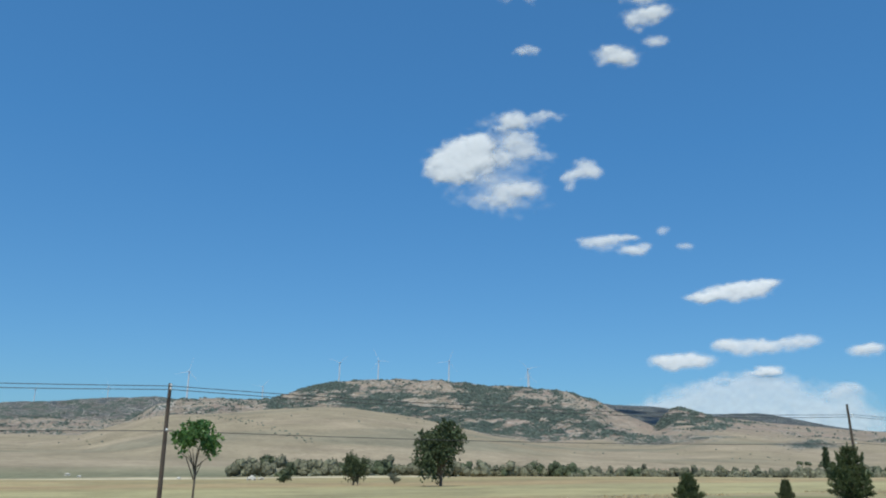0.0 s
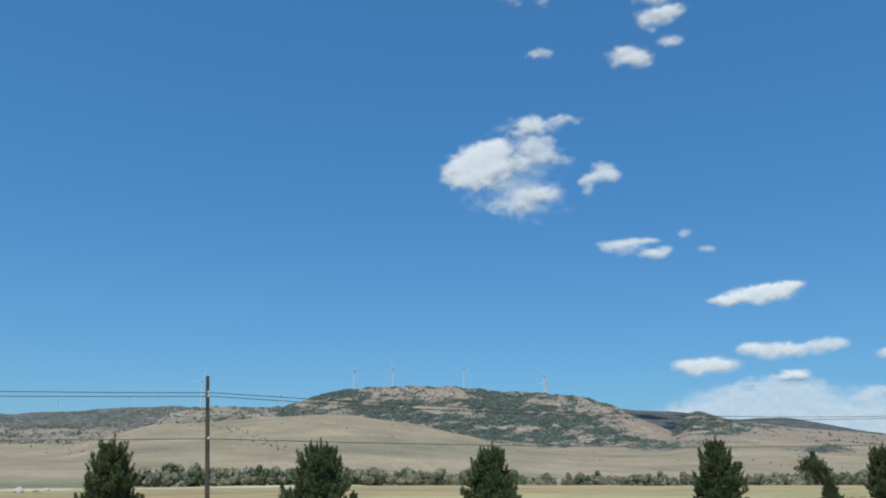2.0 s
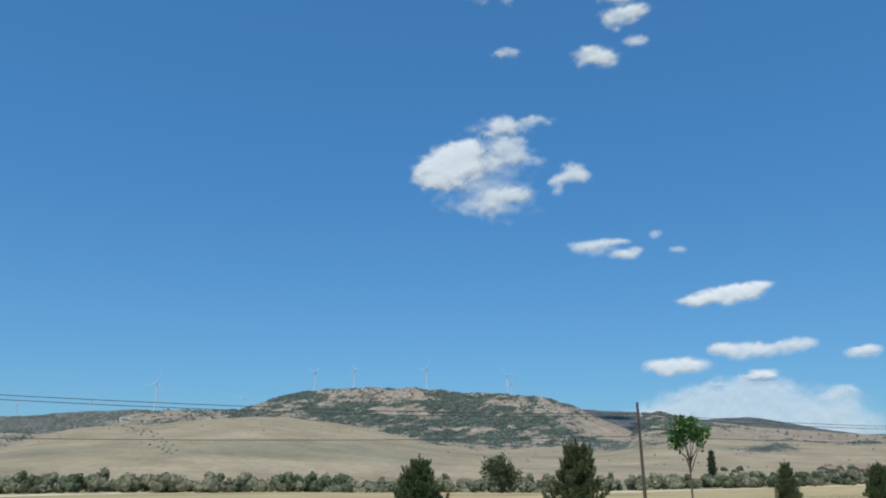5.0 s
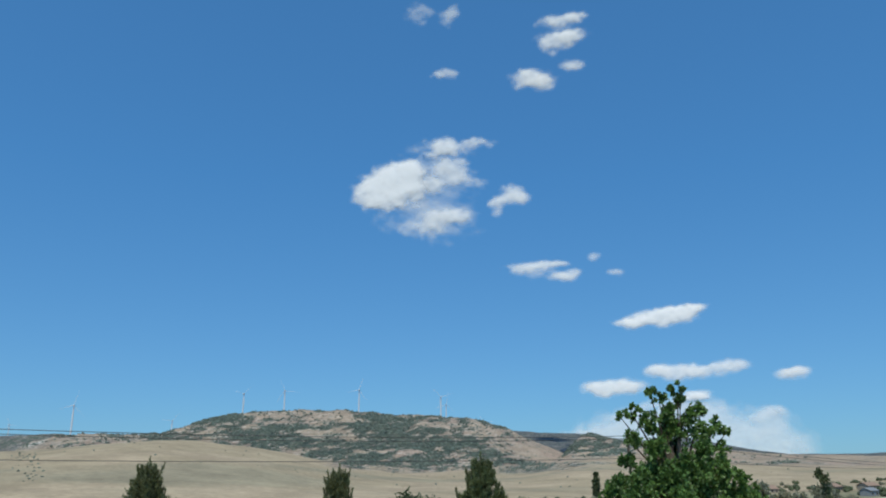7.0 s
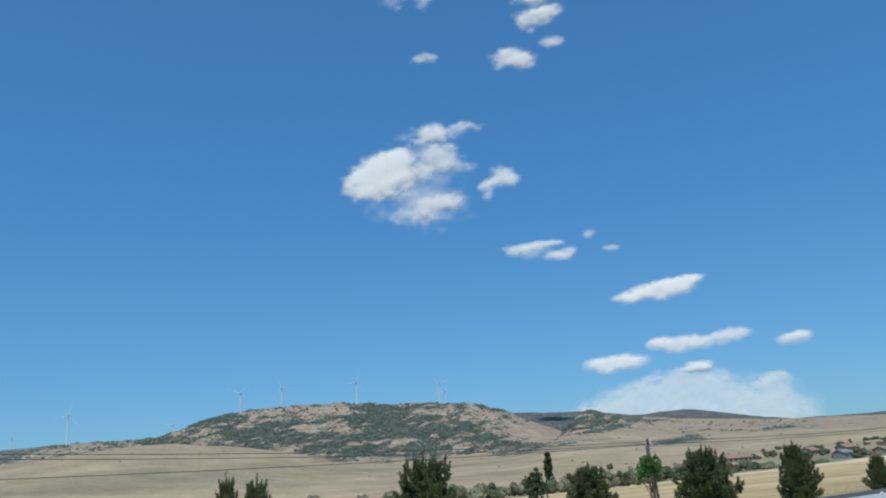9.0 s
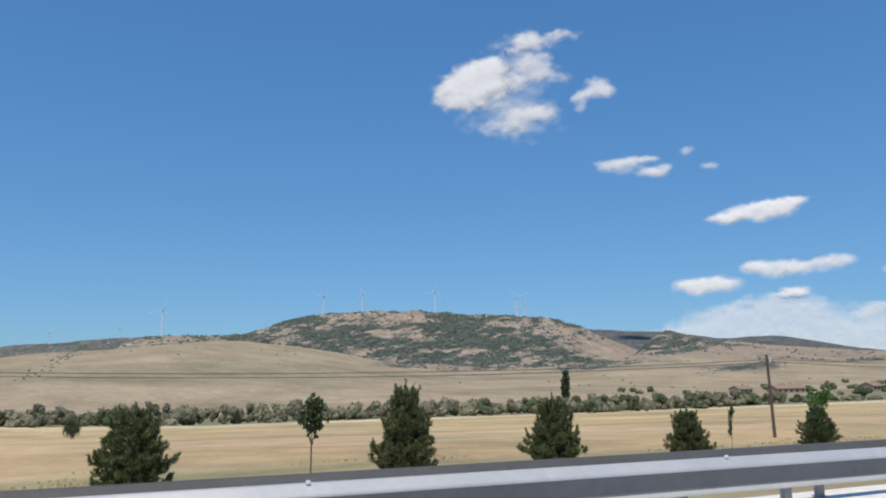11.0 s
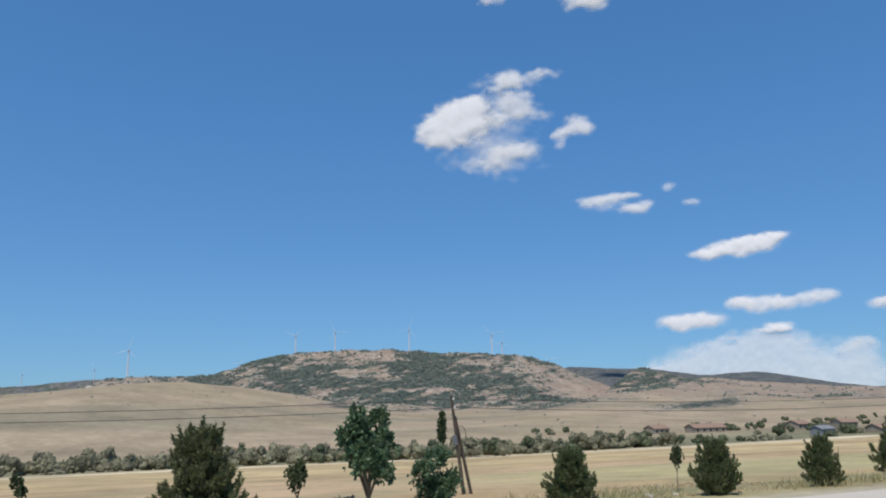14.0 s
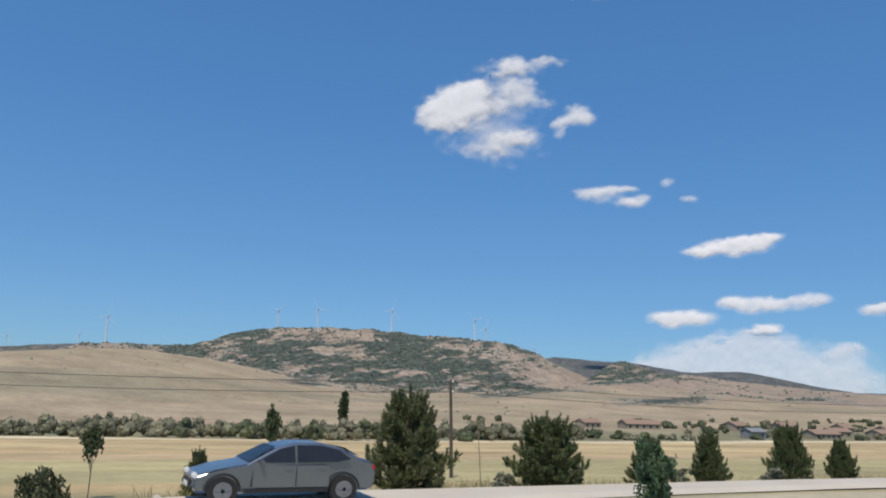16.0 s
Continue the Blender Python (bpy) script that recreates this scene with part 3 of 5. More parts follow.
def pine_meshes(seed, wide, bushy, mat):
    """A young pine, 1 m high: whorls of branches that sweep upward and end in upright finger-like shoots clothed in needles, with dark tufts inside."""
    rng = np.random.RandomState(seed)
    bm = bmesh.new()
    tube(bm, (0, 0, -0.03), (0.01, 0, 0.5), 0.026, 0.016, 7)
    tube(bm, (0.01, 0, 0.5), (0, 0.005, 0.95), 0.016, 0.004, 6)
    tufts, fingers, young = ([], []), ([], []), ([], [])

    def brush(kind, root, way, length, n):
        for s in np.linspace(0, 1, n):
            kind[0].append(root + way * length * s + rng.normal(0, 0.003, 3))
            kind[1].append(way)

    def finger(root, way, length):
        way = way / np.linalg.norm(way)
        brush(fingers, root, way, length * 0.75, max(5, int(length / 0.011)))
        brush(young if rng.rand() < 0.35 else fingers, root + way * length * 0.72, way, length * 0.28, 5)

    levels = 8
    for i in range(levels):
        h = 0.02 + 0.70 * (i / (levels - 1))
        reach = wide * max(0.10, (1 - h) ** bushy) * rng.uniform(0.9, 1.08) * (0.85 if i == 0 else 1.0)
        arms = rng.randint(8, 11) if i < 5 else 6
        for k in range(arms):
            a = 6.283 * (k + rng.uniform(-0.3, 0.3)) / arms + i * 2.4
            out = reach * rng.uniform(0.6, 1.08)
            rise = out * rng.uniform(0.12, 0.4) + 0.01
            p0, flat = np.array([0, 0, h]), np.array([math.cos(a), math.sin(a), 0])
            tip = p0 + flat * out + np.array([0, 0, rise])
            mid = p0 + flat * out * 0.65 + np.array([0, 0, rise * 0.15])
            if out > 0.1:
                tube(bm, p0, mid, 0.008, 0.005, 4)
                tube(bm, mid, tip, 0.005, 0.002, 4)
            across = np.array([-flat[1], flat[0], 0])
            for s in np.linspace(0.2, 0.97, 8 if out > 0.15 else 4):
                q = (1 - s) ** 2 * p0 + 2 * s * (1 - s) * mid + s * s * tip + across * rng.normal(0, 0.03 + 0.06 * out)
                q[2] = max(q[2], 0.02)
                way = flat * rng.uniform(0.2, 0.9) + across * rng.normal(0, 0.3) + np.array([0, 0, 0.8])
                brush(tufts, q, way / np.linalg.norm(way), rng.uniform(0.04, 0.07), 5)
            top_room = max(0.07, min(0.09 + 0.16 * h, 0.98 - tip[2]))
            finger(tip - np.array([0, 0, 0.02]), flat * rng.uniform(0.1, 0.4) + across * rng.normal(0, 0.1) + np.array([0, 0, 1.0]), top_room * rng.uniform(0.7, 1.05))
            for j in range(rng.randint(3, 6)):
                s = rng.uniform(0.35, 0.98)
                q = p0 + (tip - p0) * s + across * rng.choice((-1, 1)) * rng.uniform(0.02, 0.08) * (0.4 + out * 2)
                finger(q, flat * rng.uniform(0.0, 0.45) + across * rng.normal(0, 0.22) + np.array([0, 0, 1.0]), top_room * rng.uniform(0.5, 0.9))
    finger(np.array([0, 0, 0.76]), np.array([0, 0, 1.0]), 0.235)
    for a in (0.3, 1.7, 2.9, 4.2, 5.4):
        finger(np.array([math.cos(a) * 0.02, math.sin(a) * 0.02, 0.74]), np.array([math.cos(a) * 0.32, math.sin(a) * 0.32, 1.0]), rng.uniform(0.12, 0.20))
    c, w = np.array(tufts[0]), np.array(tufts[1])
    c2, w2 = np.array(fingers[0]), np.array(fingers[1])
    crown = blade_mesh("crown", [blades(rng, c, w, 9, 0.050, 0.0052, 0.55), blades(rng, c2, w2, 7, 0.036, 0.0052, 0.62)], mat)
    c, w = np.array(young[0]), np.array(young[1])
    shoots = blade_mesh("young_growth", [blades(rng, c, w, 7, 0.030, 0.0052, 0.5)], SHOOT)
    me = bpy.data.meshes.new("trunk")
    bm.to_mesh(me)
    bm.free()
    me.materials.append(BARK)
    return me, crown, shoots


def broadleaf_meshes(seed, trunk_h, lobes, leaf, count, mat, stem=0.02, trunks=1):
    """A broad-leaved tree 1 m high. lobes: (x, y, z, radius) of the masses of its crown."""
    rng = np.random.RandomState(seed)
    bm = bmesh.new()
    for k in range(trunks):
        dx, dy = (0, 0) if trunks == 1 else (rng.normal(0, 0.05), rng.normal(0, 0.05))
        tube(bm, (dx, dy, -0.03), (dx * 1.5 + 0.01, dy * 1.5, trunk_h), stem, stem * 0.7, 8)
        for x, y, z, r in lobes:
            fork = Vector((dx, dy, trunk_h * rng.uniform(0.75, 1.0)))
            bend = Vector((x * 0.5, y * 0.5, trunk_h + (z - trunk_h) * 0.55))
            tube(bm, fork, bend, stem * 0.55, stem * 0.35, 6)
            tube(bm, bend, (x, y, z), stem * 0.35, stem * 0.1, 5)
    centres, ways = [], []
    total = sum(r ** 2 for *_, r in lobes)
    for x, y, z, r in lobes:
        sprays = max(6, int(34 * r ** 2 / total * len(lobes)))
        m = max(3, int(count / (34 * len(lobes))))
        for _ in range(sprays):
            # a twig that leaves the lobe outwards and bends down, with leaves on both its sides
            d = rng.normal(0, 1, 3) + np.array([0, 0, 0.25])
            d /= np.linalg.norm(d)
            start = np.array([x, y, z]) + d * r * rng.uniform(0.1, 0.75)
            s = rng.uniform(0, 1, (m, 1))
            reach = r * rng.uniform(0.35, 0.75)
            pts = start + s * d * reach + np.array([0, 0, -0.5]) * s * s * reach + rng.normal(0, 0.13 * r, (m, 3))
            centres.append(pts)
            ways.append(np.repeat((d + np.array([0, 0, -0.25]))[None], m, 0))
    c, w = np.concatenate(centres), np.concatenate(ways)
    # bring the crown to its full height of 1 m
    c[:, 2] *= np.where(c[:, 2] > 0, 0.985 / np.percentile(c[:, 2], 99.7), 1.0)
    crown = blade_mesh("crown", [blades(rng, c, w, 3, leaf, leaf * 0.42, 0.7, 0.2)], mat)
    me = bpy.data.meshes.new("trunk")
    bm.to_mesh(me)
    bm.free()
    me.materials.append(BARK)
    return me, crown


def tree(name, meshes, label, category, group, x, y, height, width=None, turn=0.0):
    """Stand a tree on the land. width scales its girth against its height."""
    z = float(land(np.array([x]), np.array([y]))[0]) - 0.02
    ob = thing(name, label, category, group)
    ob.location, ob.rotation_euler = (x, y, z), (0, 0, turn)
    g = width or 1.0
    ob.scale = (height * g, height * g, height)
    part("trunk", meshes[0], ob)
    part("crown", meshes[1], ob)
    if len(meshes) > 2:
        part("young_growth", meshes[2], ob, "brownish upright new growth")
    return ob


PINES = [pine_meshes(11, 0.44, 1.0, PINE), pine_meshes(12, 0.47, 0.95, PINE), pine_meshes(13, 0.39, 1.0, PINE_DRY),
         pine_meshes(14, 0.45, 0.9, PINE_DRY), pine_meshes(15, 0.47, 0.75, PINE)]
# along the verge, stretch by stretch: place along the road, out from it, top over the eye, width against height, kind
PINES_BEFORE_CURVE = (
    (19.6, 19.5, -0.79, 1.0, 1), (24.3, 19.5, -1.08, 0.9, 3),
    (27.8, 19.4, 0.2, 1.0, 0), (33.2, 18.8, 0.5, 1.0, 1), (37.2, 18.3, 0.2, 1.0, 2), (41.8, 18.4, 0.2, 1.0, 4), (46.8, 18.9, 0.2, 1.05, 1),
    (56.3, 20.2, 0.5, 1.0, 0), (61.5, 20.0, -0.8, 1.0, 2), (66.7, 21.4, 0.4, 1.0, 3), (73.2, 21.5, 0.4, 1.2, 1), (83.0, 21.0, 0.6, 1.0, 2),
    (88.5, 21.0, -0.1, 1.1, 3), (99.5, 19.5, -0.11, 1.15, 0), (104.6, 19.3, 0.38, 0.95, 3), (112.8, 18.6, -0.29, 0.75, 2), (118.0, 18.8, -0.35, 0.9, 1),
)
PINES_BY_WALNUT = (
    (122.3, 17.0, -0.42, 0.75, 4), (129.9, 19.0, 0.38, 0.8, 2), (134.6, 19.0, 0.26, 0.7, 3), (138.8, 18.7, 0.55, 0.85, 0), (161.0, 17.5, 0.15, 1.05, 1),
    (167.0, 17.9, 0.04, 0.55, 2), (167.6, 17.6, -0.02, 0.6, 3), (172.1, 18.0, 0.24, 1.0, 4), (178.2, 18.7, -0.38, 1.3, 3),
    (183.5, 18.9, -0.1, 1.15, 4), (188.7, 19.1, -0.2, 0.95, 0), (194.1, 19.2, -0.9, 0.9, 1), (199.0, 18.8, -0.6, 1.1, 4),
)
PINES_BY_JUNCTION = (
    (205.5, 18.9, -0.2, 1.0, 2), (210.0, 19.0, -0.6, 1.1, 1), (215.1, 19.3, -1.15, 1.2, 3), (220.9, 19.4, -1.2, 1.2, 0), (226.2, 18.7, -1.41, 0.9, 2),
    (231.9, 18.8, -0.56, 1.0, 1), (237.8, 18.8, -1.0, 1.05, 3), (244.1, 19.3, 0.48, 0.95, 1), (249.3, 19.2, -0.5, 0.9, 0), (254.7, 19.1, 0.0, 1.0, 3),
    (265.1, 19.5, -0.98, 1.1, 4), (270.3, 19.2, -0.85, 1.0, 4), (275.3, 19.4, -0.9, 1.0, 0), (280.6, 20.1, -0.15, 1.0, 1), (284.6, 20.4, -1.0, 1.0, 0),
)
PINES_BY_SIDE_ROAD = (
    (291.2, 20.9, -1.5, 0.9, 2), (297.0, 21.0, 0.34, 1.0, 3), (301.9, 21.3, -0.38, 1.2, 4), (305.5, 20.7, -1.0, 1.1, 3), (308.8, 21.4, -0.8, 0.85, 1),
    (313.2, 21.8, -0.48, 0.85, 4), (316.4, 22.0, -1.05, 0.9, 0), (323.0, 22.0, -0.5, 1.0, 1), (331.0, 22.0, -0.6, 1.0, 3), (340.0, 22.4, -0.4, 1.0, 4),
)
for i, (x, y, top, g, k) in enumerate(PINES_BEFORE_CURVE + PINES_BY_WALNUT + PINES_BY_JUNCTION + PINES_BY_SIDE_ROAD):
    ground_z = float(land(np.array([x]), np.array([y]))[0])
    tree("pine_tree", PINES[k], "young bushy pine with upright shoots on the dry verge", "pine tree", "pines along the verge",
         x, y, EYE + top - ground_z, g, 1.9 * i)


def lobes_of(seed, n, spread, z0, z1, r0, r1):
    rng = np.random.RandomState(seed)
    made = []
    for k in range(n):
        a, d = 6.283 * k / n * 1.618, spread * math.sqrt((k + 0.5) / n)
        h = z0 + (z1 - z0) * rng.rand() ** 0.8 * (1 - 0.35 * d / max(spread, 1e-6))
        made.append((math.cos(a) * d, math.sin(a) * d, h, rng.uniform(r0, r1)))
    return made


SAPLINGS = [broadleaf_meshes(31, 0.45, lobes_of(1, 6, 0.13, 0.50, 0.92, 0.07, 0.11), 0.045, 500, LEAF_DARK, 0.012),
            broadleaf_meshes(32, 0.52, lobes_of(2, 11, 0.19, 0.58, 0.90, 0.06, 0.10), 0.034, 1300, LEAF, 0.013),
            broadleaf_meshes(33, 0.30, lobes_of(3, 5, 0.09, 0.35, 0.94, 0.05, 0.08), 0.040, 350, LEAF_DARK, 0.011),
            broadleaf_meshes(34, 0.30, lobes_of(4, 7, 0.10, 0.40, 0.95, 0.03, 0.06), 0.036, 150, LEAF_DARK, 0.009)]
SAPLING_ROW = (
    (3.7, 19.0, 0.40, 1.0, 1), (109.1, 19.2, 1.12, 0.9, 1), (153.7, 18.0, 0.1, 0.9, 2), (174.9, 17.0, -0.4, 0.8, 0), (178.6, 16.6, -0.25, 0.8, 1),
    (203.0, 18.8, -0.5, 0.9, 0), (217.1, 19.5, -1.15, 0.5, 2), (223.8, 21.7, -0.8, 0.95, 1), (228.8, 21.7, -1.12, 0.75, 2), (240.8, 22.6, -0.32, 0.7, 3),
    (250.9, 20.0, -1.2, 0.9, 3), (257.2, 20.0, -1.12, 0.9, 0), (268.0, 23.5, -1.34, 0.9, 1), (272.6, 23.6, -1.36, 0.8, 0), (288.8, 23.5, -1.12, 0.75, 0),
    (294.0, 25.0, -0.5, 0.5, 0), (319.5, 21.6, -0.9, 0.8, 1),
)


def floor_z(x, y):
    return float(land(np.array([float(x)]), np.array([float(y)]))[0])


for i, (x, y, top, g, k) in enumerate(SAPLING_ROW):
    tree("sapling", SAPLINGS[k], "young leafy sapling on a thin bare stem in the verge", "sapling", "saplings along the verge",
         x, y, EYE + top - floor_z(x, y), g, 2.3 * i)

# the big walnut that the road passes
# boughs: a crown of separate fans of leaves with gaps between them, and low skirts that reach the ground
WALNUT_BOUGHS = [(-0.17, 0, 0.94, 0.045), (-0.10, 0, 0.89, 0.045), (0.06, 0, 0.95, 0.05), (0.08, 0.02, 0.87, 0.05), (0.26, 0.02, 0.84, 0.05), (-0.33, 0, 0.80, 0.05), (-0.42, 0, 0.77, 0.04),
                 (-0.05, 0, 0.80, 0.075), (0.14, 0, 0.76, 0.075), (-0.21, 0, 0.73, 0.075), (0.35, 0, 0.71, 0.05), (0.43, 0.03, 0.66, 0.04), (0.22, -0.05, 0.65, 0.08)]
WALNUT_HEART = [(0, 0.05, 0.64, 0.11), (-0.36, 0, 0.61, 0.06), (-0.2, -0.12, 0.56, 0.08), (0.15, -0.15, 0.53, 0.09), (0.38, 0, 0.55, 0.05), (-0.40, 0, 0.47, 0.06), (0, 0.18, 0.53, 0.12),
                (0, 0.15, 0.4, 0.13), (0, -0.2, 0.43, 0.10), (0.33, -0.1, 0.41, 0.09), (-0.32, -0.1, 0.37, 0.08), (0.50, 0, 0.33, 0.08), (-0.50, 0, 0.31, 0.08), (0.62, 0, 0.23, 0.08), (-0.60, 0, 0.20, 0.07)]
WALNUT_SKIRT = ([(0.42 * math.cos(0.9 * k), 0.34 * math.sin(0.9 * k), 0.19 + 0.06 * math.sin(5 * k), 0.13) for k in range(7)]
                + [(0.22 * math.cos(1.05 * k), 0.24 * math.sin(1.05 * k), 0.36 + 0.05 * math.sin(3 * k), 0.12) for k in range(6)])
WALNUT = broadleaf_meshes(41, 0.22, WALNUT_BOUGHS + WALNUT_HEART + WALNUT_SKIRT, 0.024, 24000, LEAF_WALNUT, 0.03, 2)
tree("walnut_tree", WALNUT, "full leafy green walnut tree branching from the ground", "tree", "", 148.4, 20.2, EYE + 3.05 - floor_z(148.4, 20), 0.87, -0.5)
BROAD = broadleaf_meshes(42, 0.28, lobes_of(5, 12, 0.24, 0.36, 0.92, 0.08, 0.14), 0.04, 3400, LEAF_COOL, 0.025)
tree("roadside_tree", BROAD, "leafy green broadleaf tree beside the side road", "tree", "", 258.6, 18.6, EYE + 0.16 - floor_z(258.6, 18.6), 0.85, 1.0)
OAK = broadleaf_meshes(43, 0.20, lobes_of(6, 14, 0.30, 0.24, 0.86, 0.15, 0.21), 0.042, 4200, LEAF_DARK, 0.03)
tree("oak_tree", OAK, "round dark oak standing alone in dry grass", "oak tree", "", 29.6, 55.5, EYE + 1.5 - floor_z(29.6, 55.5), 0.95, 0.0)
BUSH = [broadleaf_meshes(44, 0.10, lobes_of(7, 11, 0.40, 0.25, 0.78, 0.18, 0.26), 0.045, 3300, LEAF_DARK, 0.02, 3),
        broadleaf_meshes(46, 0.12, lobes_of(9, 9, 0.26, 0.25, 0.88, 0.10, 0.16), 0.06, 1100, LEAF_GREY, 0.015, 4),
        broadleaf_meshes(48, 0.10, lobes_of(10, 16, 0.44, 0.25, 0.95, 0.07, 0.13), 0.045, 1900, LEAF_TWIG, 0.012, 5),
        broadleaf_meshes(49, 0.08, lobes_of(11, 15, 0.40, 0.2, 0.85, 0.08, 0.14), 0.035, 1300, WEEDS, 0.008, 6),
        broadleaf_meshes(50, 0.10, lobes_of(12, 14, 0.30, 0.22, 0.90, 0.11, 0.18), 0.045, 2800, LEAF_COOL, 0.02, 4)]
for x, y, h, g, k, label in (
        (143.9, 86.8, 4.7, 0.95, 0, "round dark oak bush on the stubble field's edge"), (26.3, 65.0, 2.7, 0.85, 0, "dark bush in dry grass"),
        (31.4, 68.0, 1.0, 1.6, 1, "low grey bush in dry grass"), (28.2, 92.0, 0.9, 1.7, 0, "low spreading bush in dry grass"), (137.0, 19.6, 0.8, 1.2, 0, "low dark bush on the verge"),
        (196.9, 86.0, 2.0, 0.8, 0, "small dark bush in the stubble field"), (139.8, 24.0, 1.6, 1.3, 0, "low dark bush behind the pines"),
        (260.7, 19.4, 1.75, 0.95, 4, "bushy leafy green shrub beside the side road"), (300.0, 14.0, 1.75, 0.7, 4, "leafy green shrub on the bank between the roads"), (283.6, 7.9, 1.2, 0.75, 2, "dark twiggy bush on the bank above the side road"),
        (286.5, 9.0, 1.4, 0.7, 2, "dark twiggy bush on the bank above the side road"), (287.9, 9.6, 1.15, 0.6, 2, "dark bush on the bank above the side road"),
        (245.6, 19.0, 0.8, 1.5, 1, "low grey shrub at the road's edge"), (252.3, 19.4, 0.85, 1.3, 3, "wispy yellow-green clump of weeds on the verge"),
        (250.2, 19.3, 0.7, 1.2, 3, "wispy yellow-green clump of weeds on the verge"), (236.9, 18.9, 0.7, 1.3, 1, "dry grey shrub at the road's edge"),
        (258.2, 19.0, 0.7, 1.5, 1, "low grey shrub at the road's edge"),
        (307.0, 21.0, 0.7, 1.8, 1, "low grey shrub at the road's edge"), (311.6, 21.2, 0.7, 1.8, 1, "low grey shrub at the road's edge"),
        (300.0, 20.8, 0.6, 1.8, 1, "low grey shrub at the road's edge")):
    tree("bush", BUSH[k], label, "bush", "bushes", x, y, h, g, x)
for x, y, h in ((151.5, 24, 2.2), (154.5, 26, 1.5), (156.2, 24.5, 1.6), (157.8, 23.5, 1.9), (160.0, 26, 1.6), (161.4, 24.5, 1.5), (163.0, 24, 1.8), (165.5, 25.5, 1.5)):
    tree("willow_shrub", BUSH[1], "wispy silver-grey willow shrub behind the verge", "shrub", "grey shrubs", x, y, h, 0.9, x)
POPLAR = broadleaf_meshes(47, 0.10, [(0.02 * math.sin(3 * k), 0.02 * math.cos(2 * k), 0.14 + 0.082 * k, 0.085 if 1 < k < 8 else 0.06) for k in range(10)], 0.045, 2600, LEAF_DARK, 0.02)
tree("poplar_tree", POPLAR, "slender dark poplar rising above the stream willows", "poplar tree", "", 380.7, 278.7, EYE - 0.2 - floor_z(380.7, 278.7), 1.0)


# ---- willows along the stream, and bushes round the village: nobody could count them
def lump():
    """An uneven rounded clump, 80 facets."""
    bm = bmesh.new()
    bmesh.ops.create_icosphere(bm, subdivisions=2, radius=1.0)
    v, f = np.array([tuple(p.co) for p in bm.verts]), np.array([[q.index for q in p.verts] for p in bm.faces])
    bm.free()
    return v, f


LUMP_V, LUMP_F = lump()


def thicket(name, label, places, mat, seed, leaf, per):
    """Bushes as heaps of uneven leafy clumps with loose sprays of leaves over them."""
    rng = np.random.RandomState(seed)
    verts, faces, k = [], [], 0
    cs, ws = [], []
    for x, y, h, w in places:
        z = floor_z(x, y)
        for j in range(7):
            o = rng.normal(0, 0.24, 2) * w
            r = w * rng.uniform(0.16, 0.27)
            top = h * rng.uniform(0.45, 1.0) * (1 - 0.5 * min(1.0, np.hypot(*o) / w))
            tall = min(max(r * 0.75, top * 0.45), 1.15 * r)
            mid = np.array([x + o[0], y + o[1], z + max(top - tall, 0.3 * tall)])
            v = LUMP_V * np.array([r, r, tall]) * rng.uniform(0.72, 1.22, (len(LUMP_V), 1)) + mid
            verts.append(v)
            faces += (LUMP_F + k).tolist()
            k += len(v)
            d = rng.normal(0, 1, (per // 7, 3))
            d[:, 2] = np.abs(d[:, 2])
            d /= np.linalg.norm(d, axis=1, keepdims=True)
            cs.append(mid + d * np.array([r, r, tall]) * rng.uniform(0.85, 1.12, (len(d), 1)))
            ws.append(d + np.array([0, 0, 0.7]))
    c, w = np.concatenate(cs), np.concatenate(ws)
    v, (q, t) = blades(rng, c, w / np.linalg.norm(w, axis=1, keepdims=True), 1, leaf, leaf * 0.5, 0.5)
    faces += (q + k).tolist() + (t + k).tolist()
    me = to_mesh(name, np.concatenate(verts + [v]), faces, mat)
    return tagged(new(name, me), label, "bushes", kind="stuff")


rng = np.random.RandomState(5)
grey, dark = [], []
x = 60.0
while x < 560:
    y = 234 + 7 * math.sin(x * 0.03) + rng.normal(0, 4)
    if x > 452:
        # single bushes with gaps before the village
        (grey if rng.rand() < 0.4 else dark).append((x, y + rng.uniform(0, 16), rng.uniform(2.5, 5.0), rng.uniform(4.5, 7.5)))
        x += rng.uniform(7, 17)
        continue
    (grey if rng.rand() < 0.74 else dark).append((x, y, rng.uniform(3.0, 7.5), rng.uniform(4.0, 7.5)))
    if rng.rand() < 0.6:
        (grey if rng.rand() < 0.6 else dark).append((x + 1, y + rng.uniform(8, 30), rng.uniform(4.0, 8.0), rng.uniform(4.5, 6.5)))
    x += rng.uniform(1.8, 3.4)
for _ in range(110):
    y = 245 + 150 * rng.rand() ** 1.6
    x = rng.uniform(200 + y * 0.75, 560 + y * 1.1)
    (grey if rng.rand() < 0.4 else dark).append((x, y, rng.uniform(2.0, 4.2), rng.uniform(3, 7.5)))
for x, y, h, w in ((590, 268, 6.5, 7.0), (594, 266, 5.0, 6.0), (661, 262, 5.5, 8.0), (548, 268, 6.0, 6.0), (585, 320, 5, 5), (603, 330, 4.5, 5)):
    dark.append((x, y, h, w))
thicket("stream_willows", "silver-grey willow scrub lining the stream", grey, WILLOW, 6, 0.5, 140)
thicket("stream_bushes", "dark green bushes and small trees by the stream", dark, STREAM_OAK, 7, 0.5, 140)


